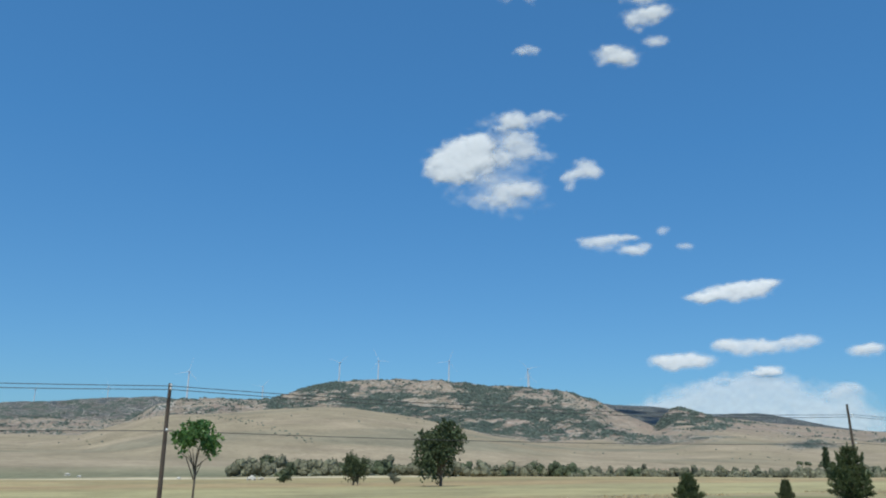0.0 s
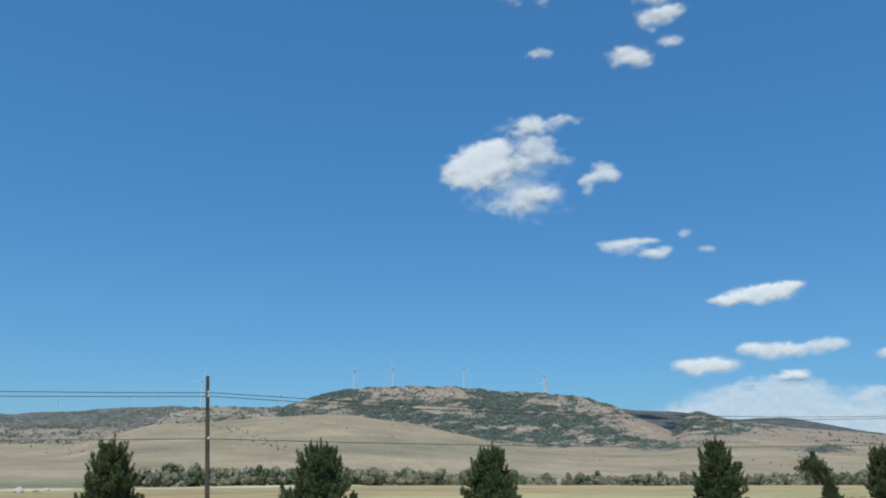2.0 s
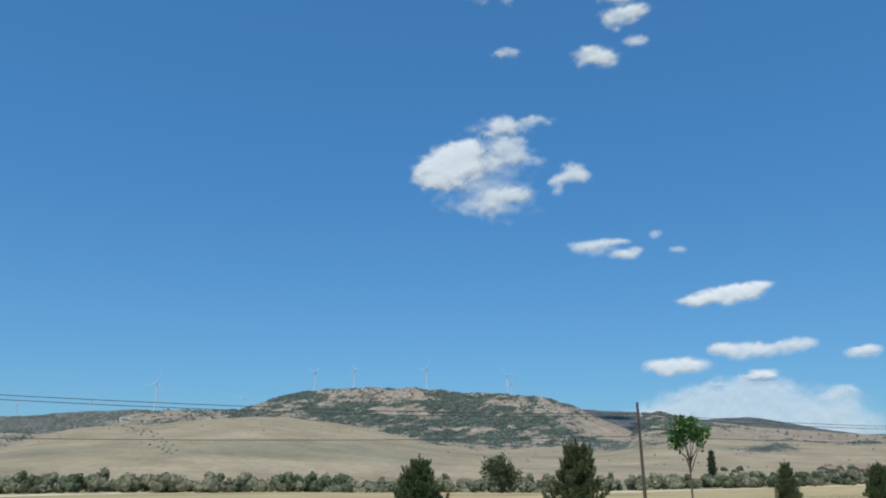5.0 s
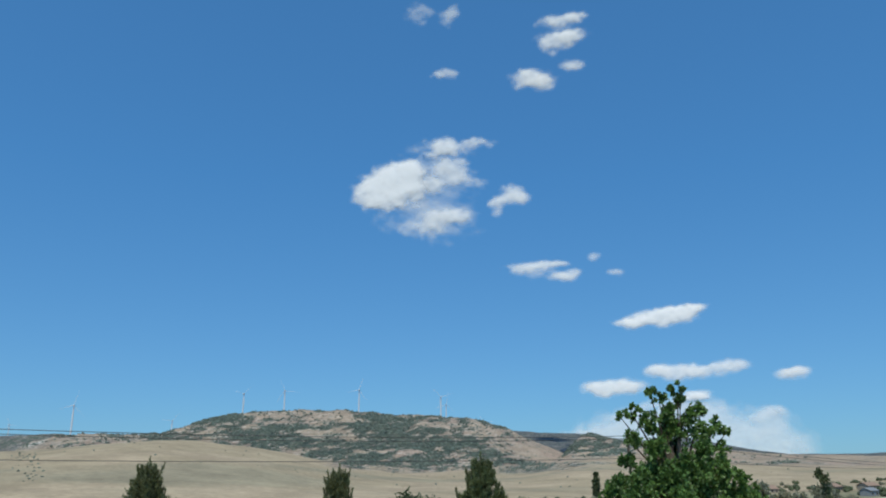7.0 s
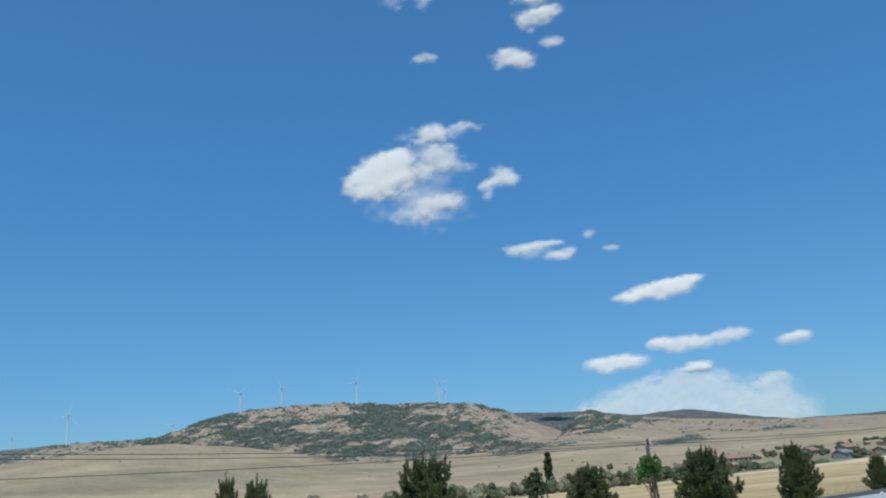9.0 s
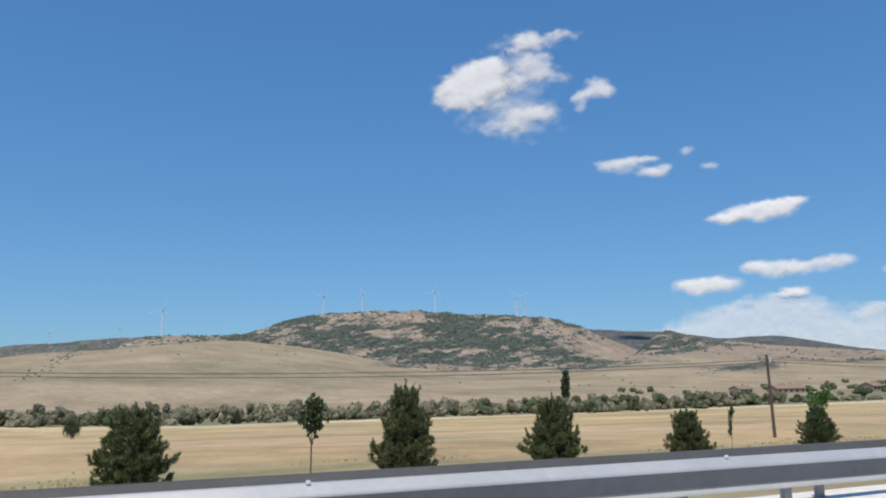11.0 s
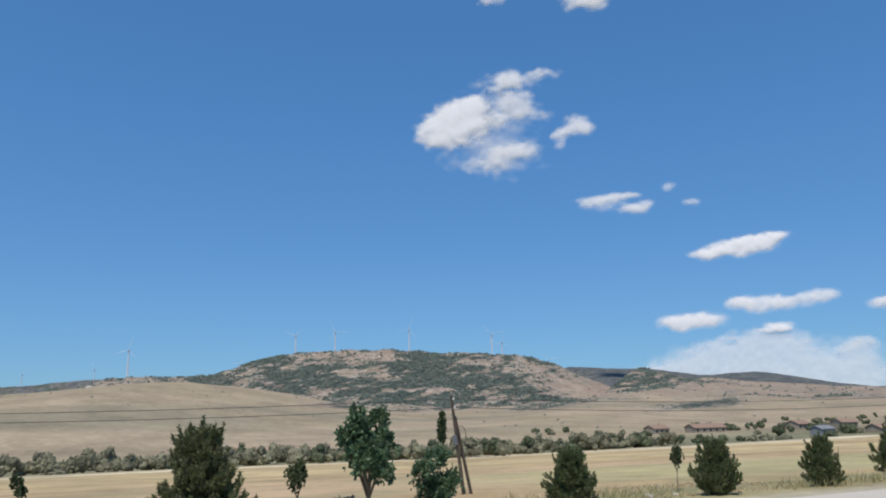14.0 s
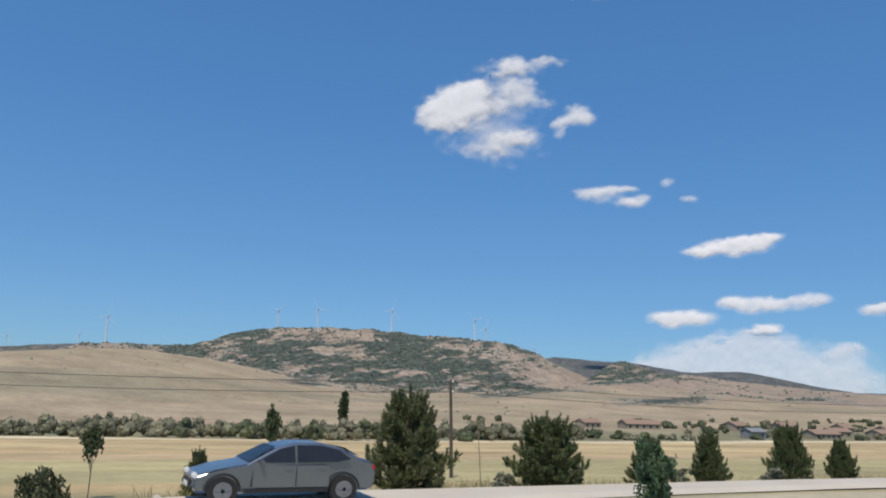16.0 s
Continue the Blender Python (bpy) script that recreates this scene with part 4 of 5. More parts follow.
def hill_scrub():
    """Clumps of thorn and juniper, denser where the cover says scrub."""
    rng = np.random.RandomState(21)
    n = 130000
    az = np.radians(rng.uniform(-4, 58, n))
    r = rng.uniform(650, 2600, n)
    x, y = HUB + r * np.sin(az), r * np.cos(az)
    _, s = cover(x, y)
    keep = rng.rand(n) < (0.006 + 0.03 * ease(1200, 1500, r) * (az < radians(39)) + 0.75 * np.maximum(s - 0.2, 0) * ease(650, 800, r)) * (0.5 + ease(0.4, 0.6, fbm(x * 0.015, y * 0.015, 3)))
    x, y = x[keep], y[keep]
    # bushes down a dry ravine of the foothill
    down = 480 + 380 * rng.rand(70)
    x, y = np.concatenate((x, 166 + 0.045 * (down - 480) + rng.normal(0, 5, 70))), np.concatenate((y, down))
    r = np.hypot(x - HUB, y)
    z = land(x, y)
    m = len(x)
    shape = np.array([(0.9, 0, 0), (0.28, 0.86, 0), (-0.73, 0.53, 0), (-0.73, -0.53, 0), (0.28, -0.86, 0)] +
                     [(0.75, 0.3, 0.75), (-0.1, 0.8, 0.75), (-0.8, 0.1, 0.75), (-0.3, -0.7, 0.75), (0.55, -0.5, 0.75), (0.05, 0.0, 1.15)])
    size = (rng.uniform(0.8, 2.6, m) * (0.45 + 0.75 * ease(1000, 1500, r)))[:, None, None]
    v = shape[None] * size * rng.uniform(0.7, 1.3, (m, 11, 1)) + np.stack([x, y, z - 0.3], 1)[:, None]
    base = np.arange(m)[:, None] * 11
    f = np.concatenate([base + np.array([[k, (k + 1) % 5, 5 + k]]) for k in range(5)] + [base + np.array([[(k + 1) % 5, 5 + (k + 1) % 5, 5 + k]]) for k in range(5)]
                       + [base + np.array([[5 + k, 5 + (k + 1) % 5, 10]]) for k in range(5)])
    me = to_mesh("hill_scrub", v.reshape(-1, 3), f, SCRUB)
    tagged(new("hill_scrub", me), "dark thorn and juniper scrub dotted over the hills", "scrub", kind="stuff")


hill_scrub()


SIDE_EDGE = np.vectorize(lambda x: side_road_edges(x)[1])


def grass(name, label, mat, seed, n, x0, x1, y0, y1, h, patch):
    rng = np.random.RandomState(seed)
    x, y = rng.uniform(x0, x1, n), y0 + (y1 - y0) * rng.rand(n) ** 1.2
    keep = (fbm(x * 0.3 + seed, y * 0.3, 3) > patch) & ((y > SIDE_EDGE(x) + 0.3) | (y < 13))
    x, y = x[keep], y[keep]
    c = np.stack([x, y, land(x, y) - 0.02], 1)
    me = blade_mesh(name, [blades(rng, c, np.tile((0, 0, 1.0), (len(c), 1)), 5, h, 0.012, 0.45)], mat)
    tagged(new(name, me), label, "grass", kind="stuff")


grass("dry_grass", "straw-coloured dry grass on the verge", STRAW, 51, 44000, 0, 345, 19.2, 28, 0.11, 0.53)
grass("bank_grass", "dry grass on the bank below the road", STRAW, 52, 9000, 226, 345, 7.0, 13.0, 0.14, 0.5)


grass("tall_weeds", "tall yellow-green weeds beside the side road", WEEDS, 53, 4600, 236, 345, 18.6, 24, 0.42, 0.53)


def stone(x, y, size, turn):
    """A broken block of limestone half sunk in the soil."""
    rng = np.random.RandomState(int(x * 10))
    bm = bmesh.new()
    bmesh.ops.create_icosphere(bm, subdivisions=2, radius=0.5)
    for v in bm.verts:
        v.co *= 0.75 + 0.45 * rng.rand()
    bmesh.ops.bevel(bm, geom=bm.edges[:], offset=0.01, segments=1, affect="EDGES")
    me = bpy.data.meshes.new("stone")
    bm.to_mesh(me)
    bm.free()
    me.materials.append(STONE)
    ob = tagged(new("stone", me), "pale limestone lump lying in dry grass", "stone", "scattered stones")
    ob.location, ob.scale, ob.rotation_euler = (x, y, floor_z(x, y) + 0.12 * size), (size * 1.3, size, size * 0.7), (0, 0, turn)


for x, y, size in ((32.9, 124.0, 1.5), (35.0, 126.0, 0.8), (14.7, 267.0, 1.8), (17.4, 256.0, 1.3), (36.5, 205.7, 1.1), (288.4, 20.3, 0.32), (289.1, 20.2, 0.24), (290.2, 20.3, 0.3),
                   (291.6, 20.4, 0.22), (268.4, 20.2, 0.3), (269.6, 20.3, 0.2)):
    stone(x, y, size, x)


def dry_stalk(x, y, top, lean, twigs, label):
    """A thin dead stem that leans, with a few short side twigs."""
    z = floor_z(x, y)
    h = EYE + top - z
    bm = bmesh.new()
    a, tip = Vector((0, 0, -0.1)), Vector((lean * h, 0.03 * h, h))
    mid = a.lerp(tip, 0.55) + Vector((0.012 * h, 0, 0))
    tube(bm, a, mid, 0.014, 0.011, 6)
    tube(bm, mid, tip, 0.011, 0.006, 6)
    for k in range(twigs):
        s = 0.45 + 0.5 * k / twigs
        p = a.lerp(tip, s)
        w = 2.4 * k
        tube(bm, p, p + Vector((0.14 * math.cos(w), 0.14 * math.sin(w), 0.16)), 0.006, 0.003, 5)
    me = bpy.data.meshes.new("dry_stalk")
    bm.to_mesh(me)
    bm.free()
    me.materials.append(DEAD_STEM)
    ob = tagged(new("dry_stalk", me), label, "dry stalk", "dry stalks")
    ob.location = (x, y, z)


for x, y, top, lean, twigs, label in ((276.4, 7.3, 0.25, 0.11, 0, "thin bare leaning stem on the bank"), 
                                      (276.8, 20.0, -1.5, 0.16, 0, "thin leaning dead stalk in yellow grass"), (278.5, 10.3, -0.7, 0.22, 2, "thin leaning dead stalk in yellow grass"),
                                      (299.2, 20.6, -0.6, -0.08, 4, "thin twiggy dead stem beside the side road")):
    dry_stalk(x, y, top, lean, twigs, label)


# ================= poles and wires
POLE_X = [-33.5, 4.45, 40.8, 80.6, 116.3, 154.05, 192.4, 228.95, 266.95, 303.35, 341.7, 379.2, 416.7]


def pole_top(x):
    return float(np.interp(x, (4.5, 41, 116, 154, 192, 229, 304), (3.1, 3.7, 3.6, 3.25, 1.65, 2.05, 2.0)))


def wire_heights(x, strand):
    """Height of a strand where it is tied to the pole at x: a close pair on top, and a lower line as far as the first boxed pole."""
    top = float(np.interp(x, (4.5, 41, 79.5, 116, 154, 192, 229, 304), (3.0, 3.1, 3.4, 3.05, 3.0, 1.5, 1.8, 1.9)))
    low = float(np.interp(x, (4.5, 41, 79.5, 116, 154, 192), (1.5, 1.55, 1.75, 2.0, 1.95, 1.35)))
    return (top, top - float(np.interp(x, (240, 272), (0.12, 0.42))), low)[strand]


def utility_pole(x, y, boxed):
    z = floor_z(x, y)
    top = pole_top(x)
    lean = {40.8: -4.5, 116.3: -2.0, 154.05: -2.5, 228.95: -2.5, 266.95: -7.0, 303.35: -2.5}.get(x, 0.0)
    ob = thing("utility_pole", "weathered wooden utility pole in the field" + (" with a junction box" if boxed else ""), "utility pole", "pole line",
               at=pose(x - 0.045 * lean, y, z, 0, lean, 0))
    h = top - z
    bm = bmesh.new()
    tube(bm, (0, 0, -0.3), (0, 0, h), 0.085, 0.06, 12)
    part("post", bm, ob, mat=POLE_WOOD)
    if boxed:
        bm = bmesh.new()
        tube(bm, (0.42, 0.1, -0.3), (0.06, 0.0, h - 0.9), 0.075, 0.06, 10)
        part("brace", bm, ob, mat=POLE_WOOD)
    for dz in [max(0.08, top - wire_heights(x, k)) for k in ((0, 1, 2) if x < 193 else (0, 1))]:
        bm = bmesh.new()
        tube(bm, (0, -0.1, h - dz), (0, -0.2, h - dz), 0.018, 0.018, 6)
        bmesh.ops.create_uvsphere(bm, u_segments=8, v_segments=6, radius=0.045, matrix=Matrix.Translation((0, -0.2, h - dz + 0.03)))
        part("insulator", bm, ob, mat=WHITE)
    if boxed:
        bm = bmesh.new()
        box(bm, (0.17, 0.15, 0.42), (-0.11, -0.05, h - (0.6 if x < 200 else 1.9)), bevel=0.02)
        part("junction_box", bm, ob, "grey metal junction box", mat=POST_STEEL)
        bm = bmesh.new()
        for k in range(20):
            a0, a1 = 6.283 * k / 20, 6.283 * (k + 1) / 20
            tube(bm, (0.22 + 0.2 * math.cos(a0), -0.1, h - 1.75 + 0.42 * math.sin(a0)), (0.22 + 0.2 * math.cos(a1), -0.1, h - 1.75 + 0.42 * math.sin(a1)), 0.014, 0.014, 5)
        part("cable_loop", bm, ob, mat=WIRE)
    return ob


POLE_Y = lambda x: float(np.interp(x, (4.45, 40.8, 80.6, 116.3, 154.05, 192.4, 228.95, 266.95, 416.7), (28.4, 28.1, 30.4, 29.6, 28.2, 30.2, 28.85, 30.9, 32.1)))
for x in POLE_X:
    utility_pole(x, POLE_Y(x), x in (192.4, 266.95))
def strand_mesh(points, radius, sides=5):
    """One unbroken round strand through the points."""
    verts, faces = [], []
    for k, p in enumerate(points):
        d = (points[min(k + 1, len(points) - 1)] - points[max(k - 1, 0)]).normalized()
        across = d.cross(Vector((0, 0, 1))).normalized()
        rise = across.cross(d)
        for j in range(sides):
            a = 6.2832 * j / sides
            verts.append(p + (across * math.cos(a) + rise * math.sin(a)) * radius)
        if k:
            faces += [((k - 1) * sides + j, (k - 1) * sides + (j + 1) % sides, k * sides + (j + 1) % sides, k * sides + j) for j in range(sides)]
    faces += [tuple(range(sides)), tuple(range((len(points) - 1) * sides, len(points) * sides))]
    return to_mesh("overhead_wire", verts, faces, WIRE)


for strand, sag in ((0, 0.32), (1, 0.36), (2, 0.20)):
    line = []
    for a, b in zip(POLE_X, POLE_X[1:]):
        if strand == 2 and b > 200:
            break
        for k in range(0 if not line else 1, 13):
            s = k / 12
            line.append(Vector((a + (b - a) * s, POLE_Y(a + (b - a) * s) - 0.2, wire_heights(a, strand) * (1 - s) + wire_heights(b, strand) * s - sag * 4 * s * (1 - s))))
    tagged(new("overhead_wire", strand_mesh(line, 0.013)), "thin dark overhead wire sagging between wooden poles", "wire", "wires of the pole line")


# ================= road furniture
def guard_rail(x0, x1, y, z0, dip, shift, steel, label):
    """Steel guard rail: beams of 4 m with a sloping upper face, a trough and a lip, on posts every 2 m."""
    ob = thing("guard_rail", label, "guard rail", "guard rails", at=pose(x0, y, z0))
    wave = [(-0.158, -0.03), (-0.155, -0.058), (-0.140, -0.066), (-0.112, -0.030), (-0.095, -0.022), (0.060, -0.066), (0.074, -0.070), (0.088, -0.062), (0.147, 0.012), (0.155, 0.035)]
    def fold(name, points, mat):
        bm = bmesh.new()
        front, back = [[[bm.verts.new((xx, w + off, 0.595 + h)) for h, w in points] for xx in (0.0, 4.0)] for off in (0.0, 0.006)]
        for k in range(len(points) - 1):
            bm.faces.new((front[0][k], front[1][k], front[1][k + 1], front[0][k + 1]))
            bm.faces.new((back[0][k + 1], back[1][k + 1], back[1][k], back[0][k]))
        for k in (0, len(points) - 1):
            bm.faces.new((front[0][k], back[0][k], back[1][k], front[1][k]))
        bmesh.ops.recalc_face_normals(bm, faces=bm.faces)
        me = bpy.data.meshes.new(name)
        bm.to_mesh(me)
        bm.free()
        me.materials.append(mat)
        return me

    # the trough gets the dark steel: shade under the upper fold, painted in
    beam, trough, lip = fold("beam", wave[5:], steel), fold("trough", wave[3:6], SHADED_STEEL), fold("lip", wave[:4], steel)
    bm = bmesh.new()
    box(bm, (0.10, 0.006, 0.95), (0, 0.0, 0.25))
    box(bm, (0.006, 0.055, 0.95), (-0.047, 0.028, 0.25))
    box(bm, (0.006, 0.055, 0.95), (0.047, 0.028, 0.25))
    post_me = bpy.data.meshes.new("post")
    bm.to_mesh(post_me)
    bm.free()
    post_me.materials.append(POST_STEEL)
    bm = bmesh.new()
    box(bm, (0.09, 0.15, 0.2), (0, 0, 0), bevel=0.01)
    block = bpy.data.meshes.new("spacer")
    bm.to_mesh(block)
    bm.free()
    block.materials.append(POST_STEEL)
    bm = bmesh.new()
    box(bm, (0.035, 0.02, 0.028), (0, 0, 0), bevel=0.004)
    glint = bpy.data.meshes.new("reflector")
    bm.to_mesh(glint)
    bm.free()
    glint.materials.append(WHITE)
    n = int((x1 - x0) / 4)
    for k in range(n):
        # the rail sinks towards its end
        left = 4.0 * k
        sink, slope = dip * min(1.0, max(0.0, left - 40) / 28) + 0.0135 * max(0.0, left - 60), (dip / 28 if 40 <= left < 68 else 0.0) + (0.0135 if left >= 60 else 0.0)
        b = part("beam", beam, ob)
        part("trough", trough, b, "trough with shade painted into its steel")
        part("lip", lip, b)
        b.location = (left, 0, -sink)
        b.rotation_euler = (0, slope, 0)
        if steel is ZINC:
            part("reflector", glint, ob).location = (left + 2, 0.0, 0.757 - sink - 2 * slope)
        for j in (0, 2):
            down = sink + slope * j
            part("post", post_me, ob).location = (left + j + shift, 0.17, -down)
            part("spacer", block, ob).location = (left + j + shift, 0.085, 0.6 - down)


guard_rail(153.5, 225.5, 5.7, -0.16, 0.17, 0.94, ZINC, "galvanised steel guard rail with a folded beam on posts")
guard_rail(153.5, 225.5, 6.4, -0.195, 0.11, 0.23, DULL_STEEL, "dull dark grey steel guard rail standing close behind another")


def sign_post(ob, h):
    bm = bmesh.new()
    tube(bm, (0, 0, -0.1), (0, 0, h), 0.026, 0.026, 12)
    part("post", bm, ob, "grey steel tube post", mat=ZINC)


def extrude_outline(points, t0, t1):
    """A flat plate in the YZ plane, from x = t0 to x = t1, facing -X."""
    bm = bmesh.new()
    a = [bm.verts.new((t0, y, z)) for y, z in points]
    b = [bm.verts.new((t1, y, z)) for y, z in points]
    bm.faces.new(a)
    bm.faces.new(b[::-1])
    for k in range(len(points)):
        bm.faces.new((a[k], b[k], b[(k + 1) % len(points)], a[(k + 1) % len(points)]))
    bmesh.ops.recalc_face_normals(bm, faces=bm.faces)
    return bm


def digits(text, size):
    cu = bpy.data.curves.new("figures", "FONT")
    cu.body, cu.size, cu.extrude, cu.offset = text, size, 0.002, 0.012 * size
    cu.align_x, cu.align_y = "CENTER", "CENTER"
    tmp = new("figures", cu)
    me = bpy.data.meshes.new_from_object(tmp.evaluated_get(bpy.context.evaluated_depsgraph_get()))
    bpy.data.objects.remove(tmp)
    me.materials.clear()
    me.materials.append(BLACK)
    return me


def disc(r, n=48):
    return [(r * math.cos(6.2832 * k / n), r * math.sin(6.2832 * k / n)) for k in range(n)]


def triangle(h, cut):
    """Upright triangle of height h about its middle, with blunted corners."""
    s = h * 2 / math.sqrt(3)
    c = [(-s / 2, -h / 3), (s / 2, -h / 3), (0, 2 * h / 3)]
    pts = []
    for k in range(3):
        p, a, b = (Vector(c[k]), Vector(c[k - 1]), Vector(c[(k + 1) % 3]))
        pts += [tuple(p + (a - p).normalized() * cut), tuple(p + (b - p).normalized() * cut)]
    return pts


SIGN_TURN = 6
z = -0.1
speed = thing("speed_limit_sign", "round white speed limit sign with a red rim", "road sign", at=pose(161.7, 5.25, z, 0, 0, SIGN_TURN))
sign_post(speed, 2.15)
for name, outline, t0, t1, mat in (("plate", disc(0.335), -0.035, -0.03, ZINC), ("rim", disc(0.33), -0.039, -0.035, RED), ("face", disc(0.255), -0.043, -0.039, WHITE)):
    part(name, extrude_outline(outline, t0, t1), speed, "red rim" if name == "rim" else "", mat).location = (0, 0, 1.87)
fig = part("figures", digits("70", 0.36), speed, "black figures")
fig.matrix_basis = Matrix.Translation((-0.046, 0, 1.87)) @ Matrix(((0, 0, -1, 0), (-1, 0, 0, 0), (0, 1, 0, 0), (0, 0, 0, 1)))

cross = thing("crossroads_sign", "triangular white warning sign with red border on a leaning post", "road sign", at=pose(226.68, 6.07, -0.05, 0, 5.0, SIGN_TURN))
sign_post(cross, 2.45)
for name, outline, t0, t1, mat in (("plate", triangle(0.82, 0.03), -0.035, -0.03, ZINC), ("border", triangle(0.80, 0.03), -0.039, -0.035, RED), ("face", triangle(0.56, 0.02), -0.043, -0.039, WHITE)):
    part(name, extrude_outline(outline, t0, t1), cross, "red border" if name == "border" else "", mat).location = (0, 0, 2.14)
arrow = [(-0.055, -0.16), (0.0, -0.12), (0.055, -0.16), (0.055, -0.03), (0.125, -0.03), (0.125, 0.03), (0.055, 0.03), (0.055, 0.13), (0.0, 0.20), (-0.055, 0.13), (-0.055, 0.03), (-0.125, 0.03), (-0.125, -0.03), (-0.055, -0.03)]
part("symbol", extrude_outline(arrow, -0.047, -0.043), cross, "black thick arrow crossed by a bar", BLACK).location = (0, 0, 2.12)

for x, y in ((234.6, 15.0), (244.6, 18.4)):
    zz = floor_z(x, y)
    ob = thing("delineator_post", "slim white plastic marker post at the road's edge", "marker post", "marker posts", at=pose(x, y, zz - 0.03))
    bm = bmesh.new()
    box(bm, (0.10, 0.06, 0.85), (0, 0, 0.4), bevel=0.02)
    part("post", bm, ob, mat=WHITE)
    bm = bmesh.new()
    box(bm, (0.104, 0.064, 0.14), (0, 0, 0.68))
    part("band", bm, ob, "black band", mat=BLACK)


# ================= wind turbines on the ridge
def turbine_parts(seed):
    bm = bmesh.new()
    tube(bm, (0, 0, -25), (0, 0, 78), 2.3, 1.4, 16)
    tower = bpy.data.meshes.new("tower")
    bm.to_mesh(tower)
    bm.free()
    bm = bmesh.new()
    box(bm, (3.2, 9.0, 3.4), (0, 1.5, 79.5), bevel=0.6)
    cell = bpy.data.meshes.new("nacelle")
    bm.to_mesh(cell)
    bm.free()
    bm = bmesh.new()
    prof = [(0, 0.5), (3, 0.5), (8, 0.65), (20, 0.45), (32, 0.25), (37, 0.06)]
    rings = [[bm.verts.new((a * w, b * w * 0.35, z)) for a, b in ((-0.4, 0), (0.2, 0.6), (0.8, 0.1), (0.2, -0.4))] for z, w in prof]
    for a, b in zip(rings, rings[1:]):
        for k in range(4):
            bm.faces.new((a[k], a[(k + 1) % 4], b[(k + 1) % 4], b[k]))
    bm.faces.new(rings[-1])
    blade = bpy.data.meshes.new("blade")
    bm.to_mesh(blade)
    bm.free()
    bm = bmesh.new()
    bmesh.ops.create_uvsphere(bm, u_segments=12, v_segments=8, radius=1.5)
    hub = bpy.data.meshes.new("hub")
    bm.to_mesh(hub)
    bm.free()
    for me in (tower, cell, blade, hub):
        me.materials.append(TURBINE)
    return tower, cell, blade, hub


TOWER, CELL, BLADE, NOSE = turbine_parts(0)
# seen from the road at 135 m: heading, degrees of the hub over the eye, distance, turn of the rotor
for az, el, far, spin, face in ((6.28, 4.40, 2010, 15, 20), (17.21, 5.45, 2180, 50, 35), (20.06, 5.70, 2150, 95, 25), (25.39, 5.80, 2150, 20, 40), (31.57, 5.30, 2150, 75, 30),
                                (31.95, 4.75, 2420, 10, 25), (12.6, 3.50, 2900, 40, 30), (34.75, 3.45, 3000, 80, 35), (2.8, 3.10, 3500, 100, 20), (-1.5, 2.75, 3600, 30, 25)):
    eye_x = 135.0 if abs(az) < 30 or az < 20 else 126.0
    p = Vector((eye_x, 0, EYE)) + heading(az, el) * far / math.cos(radians(el))
    ob = thing("wind_turbine", "white three-bladed wind turbine on the bare ridge", "wind turbine", "wind farm", at=pose(p.x, p.y, p.z - 79.5, 0, 0, -face))
    part("tower", TOWER, ob)
    part("nacelle", CELL, ob)
    rotor = part("hub", NOSE, ob)
    rotor.location = (0, -3.6, 79.5)
    for k in range(3):
        b = part("blade", BLADE, rotor)
        b.rotation_euler = (0, radians(spin + 120 * k), 0)


# ================= village beyond the field
def house(x, y, w, d, h, turn, roof_mat, wall_mat, label):
    z = floor_z(x, y) - 0.2
    ob = thing("house", label, "house", "village houses", at=pose(x, y, z, 0, 0, turn))
    bm = bmesh.new()
    box(bm, (w, d, h + 0.6), (0, 0, h / 2))
    part("wall", bm, ob, mat=wall_mat)
    bm = bmesh.new()
    e, rise = 0.45, d * 0.24
    pts = [(-d / 2 - e, h - 0.05), (0, h + rise), (d / 2 + e, h - 0.05), (d / 2 + e, h + 0.12), (0, h + rise + 0.2), (-d / 2 - e, h + 0.12)]
    a = [bm.verts.new((-w / 2 - e, py, pz)) for py, pz in pts]
    b = [bm.verts.new((w / 2 + e, py, pz)) for py, pz in pts]
    for k in range(6):
        bm.faces.new((a[k], b[k], b[(k + 1) % 6], a[(k + 1) % 6]))
    bm.faces.new(a[::-1])
    bm.faces.new(b)
    bmesh.ops.recalc_face_normals(bm, faces=bm.faces)
    roof = part("roof", bm, ob, "faded clay tile roof" if roof_mat is ROOF_TILE else "", mat=roof_mat)
    for sx in (-1, 1):
        bm = bmesh.new()
        gab = [bm.verts.new((sx * w / 2, -d / 2, h)), bm.verts.new((sx * w / 2, d / 2, h)), bm.verts.new((sx * w / 2, 0, h + rise))]
        inn = [bm.verts.new((sx * (w / 2 - 0.25), v.co.y, v.co.z)) for v in gab]
        bm.faces.new(gab)
        bm.faces.new(inn[::-1])
        for k in range(3):
            bm.faces.new((gab[k], inn[k], inn[(k + 1) % 3], gab[(k + 1) % 3]))
        part("gable", bm, ob, mat=wall_mat)
    bm = bmesh.new()
    box(bm, (0.6, 0.6, 1.3), (w * 0.2, 0.4, h + rise + 0.3), bevel=0.03)
    part("chimney", bm, roof, mat=wall_mat)
    for k in range(max(2, int(w / 3.5))):
        bm = bmesh.new()
        wx = -w / 2 + (k + 0.5) * w / max(2, int(w / 3.5))
        box(bm, (1.1, 0.12, 1.2), (wx, -d / 2 - 0.02, h * 0.55))
        part("window", bm, ob, mat=GLASS_DARK)


